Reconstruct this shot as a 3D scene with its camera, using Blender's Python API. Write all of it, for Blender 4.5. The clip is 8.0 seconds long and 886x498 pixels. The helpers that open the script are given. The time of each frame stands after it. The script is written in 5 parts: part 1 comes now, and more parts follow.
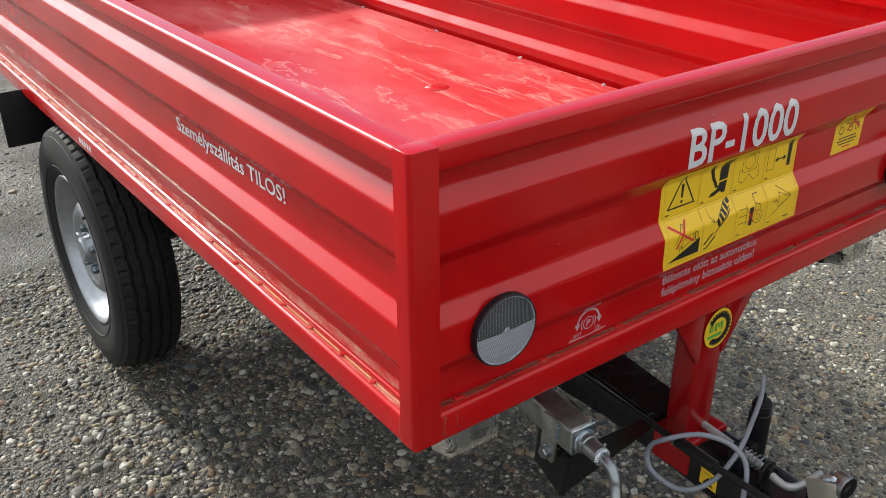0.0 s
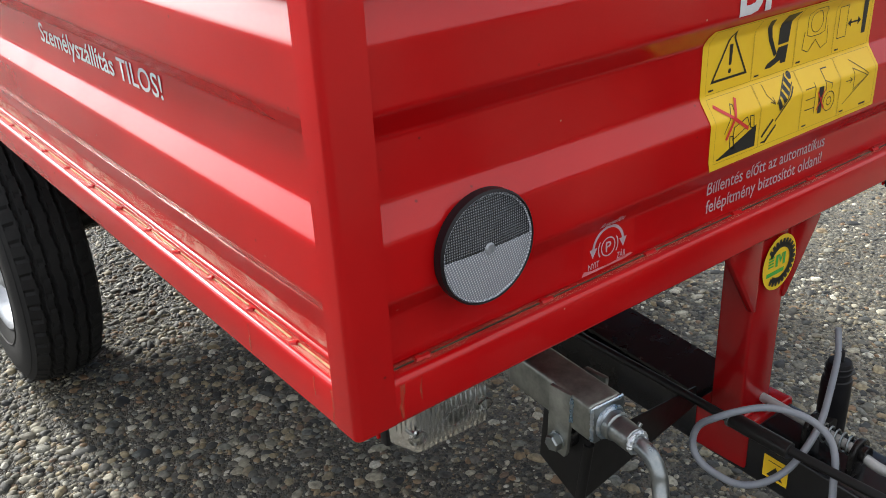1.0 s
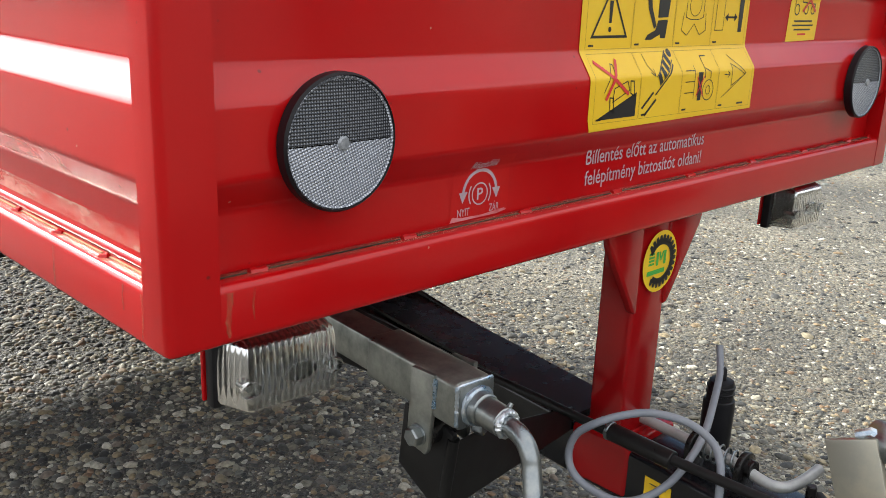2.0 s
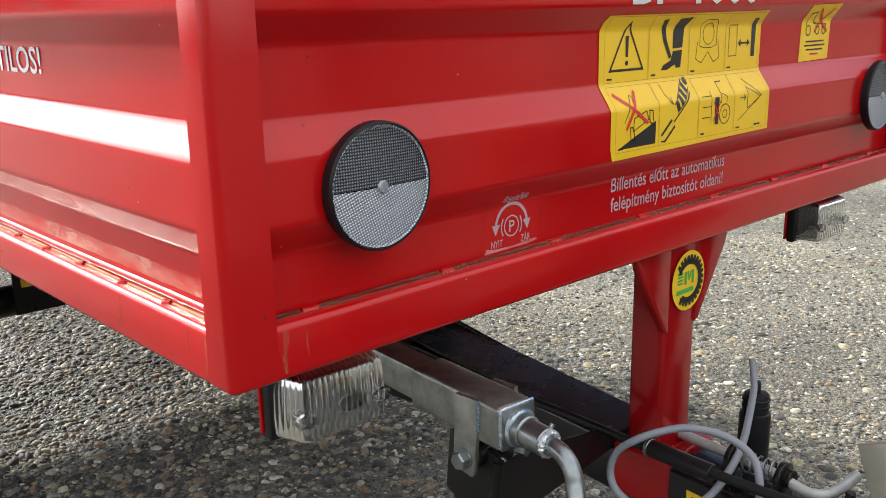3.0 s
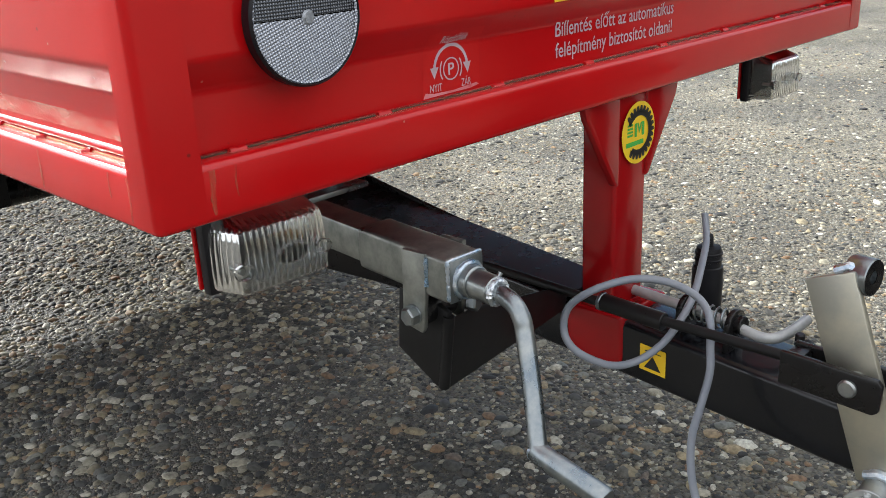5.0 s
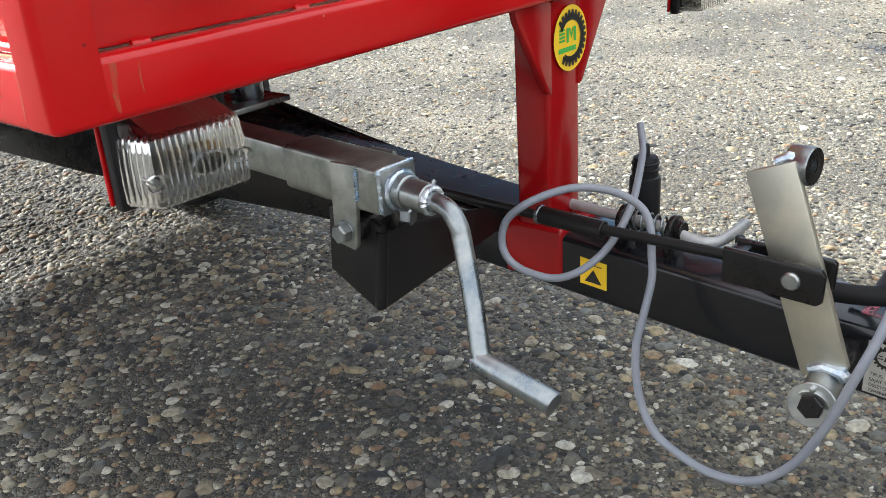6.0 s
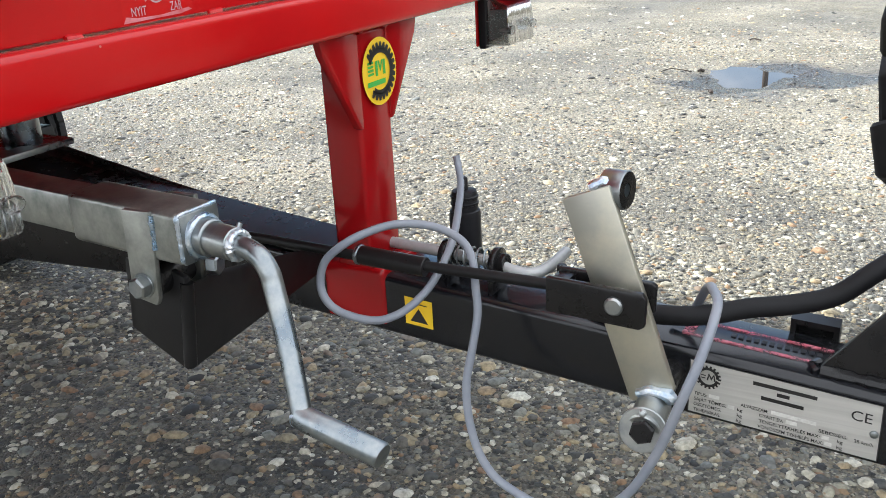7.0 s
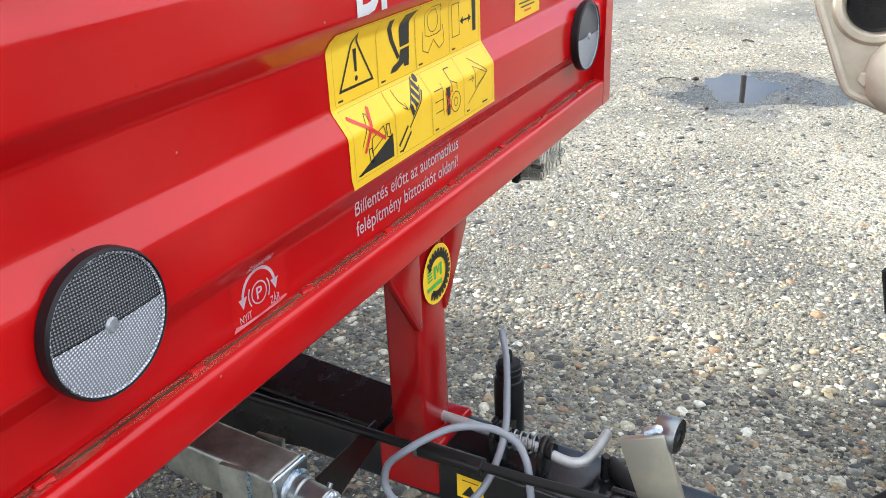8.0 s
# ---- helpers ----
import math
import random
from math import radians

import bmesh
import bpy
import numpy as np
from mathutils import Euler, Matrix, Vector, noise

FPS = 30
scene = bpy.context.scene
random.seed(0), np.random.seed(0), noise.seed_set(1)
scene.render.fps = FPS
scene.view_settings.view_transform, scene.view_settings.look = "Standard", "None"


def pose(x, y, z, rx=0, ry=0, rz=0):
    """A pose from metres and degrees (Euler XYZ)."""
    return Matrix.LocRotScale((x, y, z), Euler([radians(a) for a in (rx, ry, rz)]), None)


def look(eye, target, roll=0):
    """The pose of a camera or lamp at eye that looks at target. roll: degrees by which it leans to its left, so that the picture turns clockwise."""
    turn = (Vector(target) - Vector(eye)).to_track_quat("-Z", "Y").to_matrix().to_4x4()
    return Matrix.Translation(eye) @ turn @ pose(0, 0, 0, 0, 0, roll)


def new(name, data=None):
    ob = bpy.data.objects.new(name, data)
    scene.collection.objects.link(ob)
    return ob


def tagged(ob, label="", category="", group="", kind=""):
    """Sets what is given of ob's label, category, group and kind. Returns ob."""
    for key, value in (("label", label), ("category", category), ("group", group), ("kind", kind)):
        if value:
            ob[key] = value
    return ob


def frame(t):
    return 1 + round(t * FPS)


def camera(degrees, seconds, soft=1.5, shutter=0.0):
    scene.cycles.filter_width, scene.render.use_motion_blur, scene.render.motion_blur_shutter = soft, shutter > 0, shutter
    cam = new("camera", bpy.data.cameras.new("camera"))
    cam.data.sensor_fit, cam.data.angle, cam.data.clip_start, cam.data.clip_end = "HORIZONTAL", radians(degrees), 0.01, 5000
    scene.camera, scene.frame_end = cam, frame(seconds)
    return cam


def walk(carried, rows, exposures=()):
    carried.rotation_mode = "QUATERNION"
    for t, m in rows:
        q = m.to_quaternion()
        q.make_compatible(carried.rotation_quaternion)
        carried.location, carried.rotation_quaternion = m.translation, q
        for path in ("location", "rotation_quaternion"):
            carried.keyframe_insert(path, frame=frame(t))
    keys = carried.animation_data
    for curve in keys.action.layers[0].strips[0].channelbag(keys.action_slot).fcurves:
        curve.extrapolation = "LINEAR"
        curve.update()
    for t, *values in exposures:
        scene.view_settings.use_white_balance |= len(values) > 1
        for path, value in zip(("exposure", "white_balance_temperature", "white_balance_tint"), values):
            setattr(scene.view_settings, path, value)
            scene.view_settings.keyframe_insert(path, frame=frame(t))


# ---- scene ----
cam = camera(52.0, 8.0, 0.9)
PATH = [
    (0, (-0.426, -0.632, 1.214), (0.629, 0.804, 0.306), -0.3),
    (0.5, (-0.347, -0.549, 1.116), (0.705, 0.865, 0.171), -0.0),
    (1, (-0.253, -0.443, 0.969), (0.835, 0.996, 0.106), -2.9),
    (1.5, (-0.209, -0.445, 0.828), (0.987, 1.006, 0.147), -2.2),
    (1.7, (-0.212, -0.434, 0.788), (1.141, 0.914, 0.192), 3.3),
    (2.8, (-0.254, -0.46, 0.805), (1.065, 0.953, 0.293), -1.0),
    (3, (-0.253, -0.461, 0.804), (1.066, 0.955, 0.298), -1.1),
    (3.5, (-0.246, -0.468, 0.801), (1.091, 0.934, 0.302), -1.3),
    (4, (-0.241, -0.469, 0.798), (1.112, 0.92, 0.308), -1.4),
    (4.5, (-0.234, -0.471, 0.789), (1.117, 0.9, 0.246), -1.7),
    (5, (-0.236, -0.47, 0.751), (1.087, 0.858, 0.055), -2.8),
    (5.2, (-0.232, -0.468, 0.734), (1.083, 0.836, -0.021), -3.3),
    (6.3, (-0.213, -0.452, 0.698), (1.248, 0.679, -0.069), -3.9),
    (6.5, (-0.199, -0.449, 0.693), (1.326, 0.612, -0.049), -3.8),
    (7, (-0.187, -0.444, 0.685), (1.44, 0.468, -0.037), -3.0),
    (7.5, (-0.179, -0.414, 0.714), (1.436, 0.441, -0.1), -3.2),
    (7.7, (-0.18, -0.397, 0.786), (1.424, 0.46, -0.045), -3.0),
    (8, (-0.181, -0.371, 0.93), (1.425, 0.483, 0.099), -2.3),
]
EXPOSURES = [(0.0, 0.18, 6500, 10), (0.5, 0.01, 6500, 10), (1.0, 0.35, 6500, 10), (1.5, 0.61, 6600, 10), (3.0, 0.64, 6600, 10), (4.0, 0.65, 6600, 10), (4.5, 0.65, 6550, 10), (5.0, 0.68, 6450, 10), (5.2, 0.9, 6430, 10), (6.5, 1.07, 6350, 10), (7.0, 1.16, 6300, 10), (7.5, 1.18, 6300, 10), (8.0, 1.24, 6200, 10)]
walk(cam, [(t, look(eye, target, roll)) for t, eye, target, roll in PATH], EXPOSURES)

# ---- world, sun, exposure ----
SUN_DIR = Vector((-0.36, 2.02, 1.10)).normalized()
GLOW_DIR = Vector((-0.27, 0.88, 0.37)).normalized()  # sky glow added where the side wall's slopes mirror it, to whiten them
world = bpy.data.worlds.new("sky")
scene.world = world
world.use_nodes = True
wn, wl = world.node_tree.nodes, world.node_tree.links
wn.clear()
w_out = wn.new("ShaderNodeOutputWorld")
w_bg = wn.new("ShaderNodeBackground")
w_sky = wn.new("ShaderNodeTexSky")
w_sky.sky_type = 'NISHITA'
w_sky.sun_disc = False
w_sky.sun_elevation = math.asin(SUN_DIR.z)
w_sky.sun_rotation = math.atan2(SUN_DIR.x, SUN_DIR.y)
w_sky.dust_density = 0.4
w_sky.ozone_density = 3.0
w_noise = wn.new("ShaderNodeTexNoise")
w_noise.inputs["Scale"].default_value = 2.2
w_noise.inputs["Detail"].default_value = 6.0
w_noise.inputs["Roughness"].default_value = 0.55
w_co = wn.new("ShaderNodeTexCoord")
w_map = wn.new("ShaderNodeMapping")
w_map.inputs["Scale"].default_value = (1.0, 1.0, 2.0)
w_ramp = wn.new("ShaderNodeValToRGB")
w_ramp.color_ramp.elements[0].position = 0.33
w_ramp.color_ramp.elements[1].position = 0.58
w_ramp.color_ramp.elements[1].color = (0.92, 0.92, 0.92, 1.0)
w_mix = wn.new("ShaderNodeMix")
w_mix.data_type = 'RGBA'
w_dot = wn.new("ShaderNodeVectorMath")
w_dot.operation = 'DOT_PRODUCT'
w_dot.inputs[1].default_value = GLOW_DIR
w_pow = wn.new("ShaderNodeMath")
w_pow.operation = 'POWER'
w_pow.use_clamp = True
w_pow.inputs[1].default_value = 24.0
# strength of the added glow, laid over sky and cloud alike
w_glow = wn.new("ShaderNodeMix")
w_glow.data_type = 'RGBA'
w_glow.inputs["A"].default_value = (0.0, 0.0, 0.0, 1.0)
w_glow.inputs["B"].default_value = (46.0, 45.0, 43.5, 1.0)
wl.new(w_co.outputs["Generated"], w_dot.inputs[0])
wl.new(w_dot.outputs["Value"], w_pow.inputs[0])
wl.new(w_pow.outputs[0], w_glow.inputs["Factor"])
w_mix.inputs["B"].default_value = (9.6, 9.8, 10.1, 1.0)
w_glow_sum = wn.new("ShaderNodeVectorMath")
w_glow_sum.operation = 'ADD'
wl.new(w_glow.outputs["Result"], w_glow_sum.inputs[1])
wl.new(w_co.outputs["Generated"], w_map.inputs["Vector"])
wl.new(w_map.outputs["Vector"], w_noise.inputs["Vector"])
# the cloud thins out over the far end of the yard
w_thin = wn.new("ShaderNodeVectorMath")
w_thin.operation = 'DOT_PRODUCT'
w_thin.inputs[1].default_value = (-0.28, -0.24, 0.38)
wl.new(w_co.outputs["Generated"], w_thin.inputs[0])
w_sum = wn.new("ShaderNodeMath")
w_sum.operation = 'ADD'
wl.new(w_noise.outputs["Fac"], w_sum.inputs[0])
wl.new(w_thin.outputs["Value"], w_sum.inputs[1])
wl.new(w_sum.outputs[0], w_ramp.inputs["Fac"])
wl.new(w_ramp.outputs["Color"], w_mix.inputs["Factor"])
wl.new(w_sky.outputs["Color"], w_mix.inputs["A"])
wl.new(w_mix.outputs["Result"], w_glow_sum.inputs[0])
wl.new(w_glow_sum.outputs["Vector"], w_bg.inputs["Color"])
w_bg.inputs["Strength"].default_value = 0.115
wl.new(w_bg.outputs["Background"], w_out.inputs["Surface"])

sun = new("sun", bpy.data.lights.new("sun", 'SUN'))
sun.data.energy = 5.0
sun.data.angle = radians(3.2)
sun.data.color = (1.0, 0.975, 0.90)
sun.matrix_world = look(SUN_DIR * 20, (0, 0, 0))


# ---- materials ----
def material(name, color, rough=0.5, metal=0.0, coat=0.0):
    m = bpy.data.materials.new(name)
    m.use_nodes = True
    b = m.node_tree.nodes["Principled BSDF"]
    b.inputs["Base Color"].default_value = (*color, 1)
    b.inputs["Roughness"].default_value = rough
    b.inputs["Metallic"].default_value = metal
    b.inputs["Coat Weight"].default_value = coat
    return m


def node(m, kind, **values):
    n = m.node_tree.nodes.new(kind)
    for k, v in values.items():
        n.inputs[k.replace("_", " ")].default_value = v
    return n


def wire(m, a, b):
    m.node_tree.links.new(a, b)


def ramp(m, source, stops):
    r = m.node_tree.nodes.new("ShaderNodeValToRGB")
    els = r.color_ramp.elements
    while len(els) < len(stops):
        els.new(0.5)
    for e, (p, c) in zip(els, stops):
        e.position, e.color = p, (*c, 1) if len(c) == 3 else c
    wire(m, source, r.inputs["Fac"])
    return r


def blend(m, fac, a, b):
    """Mix of two colours or sockets."""
    n = m.node_tree.nodes.new("ShaderNodeMix")
    n.data_type = 'RGBA'
    for v, s in ((fac, "Factor"), (a, "A"), (b, "B")):
        if isinstance(v, (int, float)):
            n.inputs[s].default_value = v
        elif isinstance(v, tuple):
            n.inputs[s].default_value = (*v, 1)
        else:
            wire(m, v, n.inputs[s])
    return n.outputs["Result"]


def place(m, scale=(1, 1, 1)):
    c = m.node_tree.nodes.new("ShaderNodeTexCoord")
    p = m.node_tree.nodes.new("ShaderNodeMapping")
    p.inputs["Scale"].default_value = scale
    wire(m, c.outputs["Object"], p.inputs["Vector"])
    return p.outputs["Vector"]


def noisy(m, scale, detail=4, rough=0.55, stretch=(1, 1, 1)):
    n = node(m, "ShaderNodeTexNoise", Scale=scale, Detail=detail, Roughness=rough)
    wire(m, place(m, stretch), n.inputs["Vector"])
    return n.outputs["Fac"]


def bump(m, height, strength, distance):
    n = node(m, "ShaderNodeBump", Strength=strength, Distance=distance)
    wire(m, height, n.inputs["Height"])
    b = m.node_tree.nodes["Principled BSDF"]
    wire(m, n.outputs["Normal"], b.inputs["Normal"])
    return n


def bsdf(m):
    return m.node_tree.nodes["Principled BSDF"]


def worn(name, dark, light, rough, scale=30, metal=0.0, coat=0.0, bump_by=0.0, rough_to=None, stretch=(1, 1, 1)):
    """A painted, plated or moulded surface with variation at two scales."""
    m = material(name, dark, rough, metal, coat)
    fine = noisy(m, scale, 6, 0.65, stretch)
    broad = noisy(m, scale * 0.13, 3, 0.5, stretch)
    mixed = blend(m, 0.5, fine, broad)
    wire(m, ramp(m, mixed, [(0.38, dark), (0.62, light)]).outputs["Color"], bsdf(m).inputs["Base Color"])
    if rough_to is not None:
        r = ramp(m, mixed, [(0.35, (rough,) * 3), (0.66, (rough_to,) * 3)])
        wire(m, r.outputs["Color"], bsdf(m).inputs["Roughness"])
    if bump_by:
        bump(m, noisy(m, scale * 4, 3), bump_by, 0.001)
    return m


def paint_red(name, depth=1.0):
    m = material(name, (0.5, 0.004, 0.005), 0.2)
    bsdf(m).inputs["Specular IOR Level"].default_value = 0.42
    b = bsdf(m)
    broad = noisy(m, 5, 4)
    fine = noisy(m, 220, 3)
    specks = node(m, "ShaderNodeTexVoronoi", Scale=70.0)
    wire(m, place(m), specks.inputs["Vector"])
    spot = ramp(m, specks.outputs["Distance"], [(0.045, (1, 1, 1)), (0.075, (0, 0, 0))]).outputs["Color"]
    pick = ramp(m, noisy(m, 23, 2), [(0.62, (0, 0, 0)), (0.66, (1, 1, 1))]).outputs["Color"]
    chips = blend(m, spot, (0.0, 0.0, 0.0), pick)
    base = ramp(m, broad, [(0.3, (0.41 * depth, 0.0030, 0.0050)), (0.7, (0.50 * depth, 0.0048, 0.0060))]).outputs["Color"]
    mud = node(m, "ShaderNodeTexVoronoi", Scale=42.0)
    wire(m, place(m, (1.0, 1.0, 1.1)), mud.inputs["Vector"])
    dot = ramp(m, mud.outputs["Distance"], [(0.035, (1, 1, 1)), (0.065, (0, 0, 0))]).outputs["Color"]
    where = ramp(m, noisy(m, 17, 2), [(0.48, (0, 0, 0)), (0.54, (0.8,) * 3)]).outputs["Color"]
    dots = blend(m, dot, (0.0, 0.0, 0.0), where)
    base = blend(m, dots, base, (0.13, 0.012, 0.010))
    wire(m, blend(m, chips, base, (0.42, 0.20, 0.16)), b.inputs["Base Color"])
    wire(m, ramp(m, noisy(m, 14, 5), [(0.35, (0.15,) * 3), (0.7, (0.25,) * 3)]).outputs["Color"], b.inputs["Roughness"])
    bump(m, fine, 0.035, 0.0006)
    return m


def paint_floor():
    """Weathered bed paint: dust, dried tide marks and long pale runs along the bed."""
    m = material("weathered_red_paint", (0.5, 0.03, 0.03), 0.35)
    b = bsdf(m)
    big = noisy(m, 2.4, 4, 0.5, (1.3, 0.55, 1))
    soft = ramp(m, big, [(0.34, (0.10,) * 3), (0.46, (0.45,) * 3), (0.60, (0.90,) * 3)]).outputs["Color"]
    grain = ramp(m, noisy(m, 24, 7, 0.7, (1, 0.35, 1)), [(0.32, (0.35,) * 3), (0.64, (1.0,) * 3)]).outputs["Color"]
    dust = blend(m, soft, (0.0, 0.0, 0.0), grain)
    base = blend(m, dust, (0.50, 0.012, 0.016), (0.62, 0.15, 0.15))
    for scale, level, width, stretch, strength in ((3.0, 0.50, 0.007, (1.5, 0.22, 1), 0.70), (2.2, 0.56, 0.006, (1.2, 0.35, 1), 0.55), (6.5, 0.60, 0.012, (0.9, 0.45, 1), 0.45)):
        edge = noisy(m, scale, 6, 0.58, stretch)
        line = ramp(m, edge, [(level - width, (0, 0, 0)), (level - width * 0.2, (strength,) * 3), (level + width * 0.3, (strength * 0.3,) * 3), (level + width * 3.0, (0, 0, 0))]).outputs["Color"]
        base = blend(m, line, base, (0.70, 0.42, 0.36))
    wire(m, base, b.inputs["Base Color"])
    wire(m, ramp(m, big, [(0.4, (0.22,) * 3), (0.7, (0.50,) * 3)]).outputs["Color"], b.inputs["Roughness"])
    bump(m, noisy(m, 3.2, 3, 0.5, (1.4, 0.4, 1)), 0.25, 0.012)
    return m


def ground_shade(m, colour, least=0.26, cast=(0.935, 1.0, 1.0)):
    """Darkens ground colour beside the trailer, part soil and part shade; paler farther off."""
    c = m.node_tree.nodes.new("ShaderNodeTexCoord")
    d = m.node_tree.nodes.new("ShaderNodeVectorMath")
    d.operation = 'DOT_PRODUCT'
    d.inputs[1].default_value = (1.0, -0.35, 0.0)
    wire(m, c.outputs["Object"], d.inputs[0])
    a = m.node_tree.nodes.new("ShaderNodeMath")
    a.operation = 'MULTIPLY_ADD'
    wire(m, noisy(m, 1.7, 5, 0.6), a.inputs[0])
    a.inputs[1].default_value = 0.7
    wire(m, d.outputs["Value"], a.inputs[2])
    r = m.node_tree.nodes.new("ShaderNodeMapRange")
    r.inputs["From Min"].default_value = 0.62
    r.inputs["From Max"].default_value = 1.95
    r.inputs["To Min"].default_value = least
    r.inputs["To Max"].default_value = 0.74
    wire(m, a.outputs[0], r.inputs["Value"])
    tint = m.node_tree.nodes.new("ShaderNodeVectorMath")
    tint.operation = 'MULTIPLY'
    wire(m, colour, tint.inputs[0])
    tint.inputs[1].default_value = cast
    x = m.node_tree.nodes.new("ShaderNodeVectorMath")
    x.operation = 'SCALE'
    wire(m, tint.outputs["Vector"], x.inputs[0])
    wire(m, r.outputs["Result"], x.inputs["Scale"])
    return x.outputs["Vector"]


def soaked_ground(m):
    """Mask of the soaked ground round the puddles."""
    c = m.node_tree.nodes.new("ShaderNodeTexCoord")
    p = m.node_tree.nodes.new("ShaderNodeMapping")
    p.vector_type = 'TEXTURE'
    p.inputs["Location"].default_value = (3.44, 0.13, 0)
    p.inputs["Rotation"].default_value = (0, 0, radians(-62))
    p.inputs["Scale"].default_value = (1.12, 0.80, 1)
    wire(m, c.outputs["Object"], p.inputs["Vector"])
    far = m.node_tree.nodes.new("ShaderNodeVectorMath")
    far.operation = 'LENGTH'
    wire(m, p.outputs["Vector"], far.inputs[0])
    add = m.node_tree.nodes.new("ShaderNodeMath")
    add.operation = 'MULTIPLY_ADD'
    wire(m, noisy(m, 3.5, 6, 0.6), add.inputs[0])
    add.inputs[1].default_value = 1.1
    wire(m, far.outputs["Value"], add.inputs[2])
    wet = ramp(m, add.outputs[0], [(0.0, (1, 1, 1)), (0.5, (1, 1, 1)), (0.75, (0, 0, 0))])
    wet.color_ramp.elements[1].position = 0.95 * 0.5 + 0.35
    wet.color_ramp.elements[2].position = 0.999
    return wet.outputs["Color"]


def gravel_ground():
    m = material("gravel_bed", (0.2, 0.18, 0.15), 0.75)
    b = bsdf(m)
    grit = node(m, "ShaderNodeTexVoronoi", Scale=290.0, Randomness=1.0)
    wire(m, place(m), grit.inputs["Vector"])
    peb = node(m, "ShaderNodeTexVoronoi", Scale=110.0, Randomness=1.0)
    wire(m, place(m), peb.inputs["Vector"])
    tone = [(0.0, (0.035, 0.033, 0.031)), (0.30, (0.13, 0.118, 0.10)), (0.52, (0.36, 0.30, 0.22)), (0.68, (0.17, 0.165, 0.16)), (0.84, (0.42, 0.38, 0.31)), (1.0, (0.72, 0.69, 0.62))]
    c1 = ramp(m, grit.outputs["Color"], tone).outputs["Color"]
    c2 = ramp(m, peb.outputs["Color"], tone).outputs["Color"]
    rim = ramp(m, peb.outputs["Distance"], [(0.40, (1, 1, 1)), (0.62, (0, 0, 0))]).outputs["Color"]
    mix = blend(m, rim, c1, c2)
    patch = ramp(m, noisy(m, 1.3, 6, 0.6), [(0.34, (0.60, 0.60, 0.62)), (0.50, (1.0, 0.98, 0.94)), (0.64, (1.55, 1.50, 1.42))]).outputs["Color"]
    mul = m.node_tree.nodes.new("ShaderNodeMix")
    mul.data_type, mul.blend_type = 'RGBA', 'MULTIPLY'
    mul.inputs["Factor"].default_value = 1.0
    wire(m, mix, mul.inputs["A"])
    wire(m, patch, mul.inputs["B"])
    wet = soaked_ground(m)
    soaked = m.node_tree.nodes.new("ShaderNodeMix")
    soaked.data_type, soaked.blend_type = 'RGBA', 'MULTIPLY'
    wire(m, wet, soaked.inputs["Factor"])
    wire(m, mul.outputs["Result"], soaked.inputs["A"])
    soaked.inputs["B"].default_value = (0.26, 0.26, 0.31, 1)
    wire(m, ground_shade(m, soaked.outputs["Result"]), b.inputs["Base Color"])
    dry = ramp(m, noisy(m, 2.1, 5), [(0.35, (0.62,) * 3), (0.65, (0.9,) * 3)]).outputs["Color"]
    wire(m, blend(m, wet, dry, (0.18, 0.18, 0.18)), b.inputs["Roughness"])
    h = blend(m, 0.35, peb.outputs["Distance"], grit.outputs["Distance"])
    inv = ramp(m, h, [(0.0, (1, 1, 1)), (0.7, (0, 0, 0))]).outputs["Color"]
    bump(m, inv, 1.0, 0.008)
    return m


def pebble_stone():
    m = material("pebble_stone", (0.3, 0.28, 0.24), 0.6)
    b = bsdf(m)
    g = m.node_tree.nodes.new("ShaderNodeNewGeometry")
    c = ramp(m, g.outputs["Random Per Island"], [
        (0.0, (0.030, 0.031, 0.034)), (0.22, (0.085, 0.084, 0.080)), (0.40, (0.21, 0.195, 0.165)), (0.54, (0.42, 0.34, 0.215)),
        (0.62, (0.30, 0.18, 0.105)), (0.70, (0.17, 0.180, 0.180)), (0.84, (0.44, 0.40, 0.31)), (0.94, (0.60, 0.555, 0.47)), (1.0, (0.76, 0.73, 0.66))])
    n = ramp(m, noisy(m, 130, 5), [(0.3, (0.62, 0.62, 0.62)), (0.7, (1.6, 1.6, 1.6))])
    mul = m.node_tree.nodes.new("ShaderNodeMix")
    mul.data_type, mul.blend_type = 'RGBA', 'MULTIPLY'
    mul.inputs["Factor"].default_value = 1.0
    wire(m, c.outputs["Color"], mul.inputs["A"])
    wire(m, n.outputs["Color"], mul.inputs["B"])
    wet = soaked_ground(m)
    soak = m.node_tree.nodes.new("ShaderNodeMix")
    soak.data_type, soak.blend_type = 'RGBA', 'MULTIPLY'
    wire(m, wet, soak.inputs["Factor"])
    wire(m, mul.outputs["Result"], soak.inputs["A"])
    soak.inputs["B"].default_value = (0.34, 0.34, 0.40, 1)
    wire(m, ground_shade(m, soak.outputs["Result"], 0.45, (0.97, 1.0, 0.955)), b.inputs["Base Color"])
    wire(m, ramp(m, noisy(m, 2.1, 5), [(0.35, (0.60,) * 3), (0.65, (0.85,) * 3)]).outputs["Color"], b.inputs["Roughness"])
    bump(m, noisy(m, 300, 3), 0.15, 0.001)
    return m


RED = paint_red("red_paint")
# the same red at 0.62 strength, for post, gussets and saddle
RED_DARKER = paint_red("red_paint_darker", 0.62)
BED = paint_floor()
GRAVEL = gravel_ground()
PEBBLE = pebble_stone()
BLACK = worn("black_paint", (0.006, 0.006, 0.0065), (0.012, 0.011, 0.011), 0.22, 40, 0, 0.0, 0.05, 0.36)
BARBLACK = worn("glossy_black_paint", (0.0055, 0.0062, 0.0080), (0.010, 0.0105, 0.0125), 0.17, 34, 0, 0.25, 0.03, 0.32)
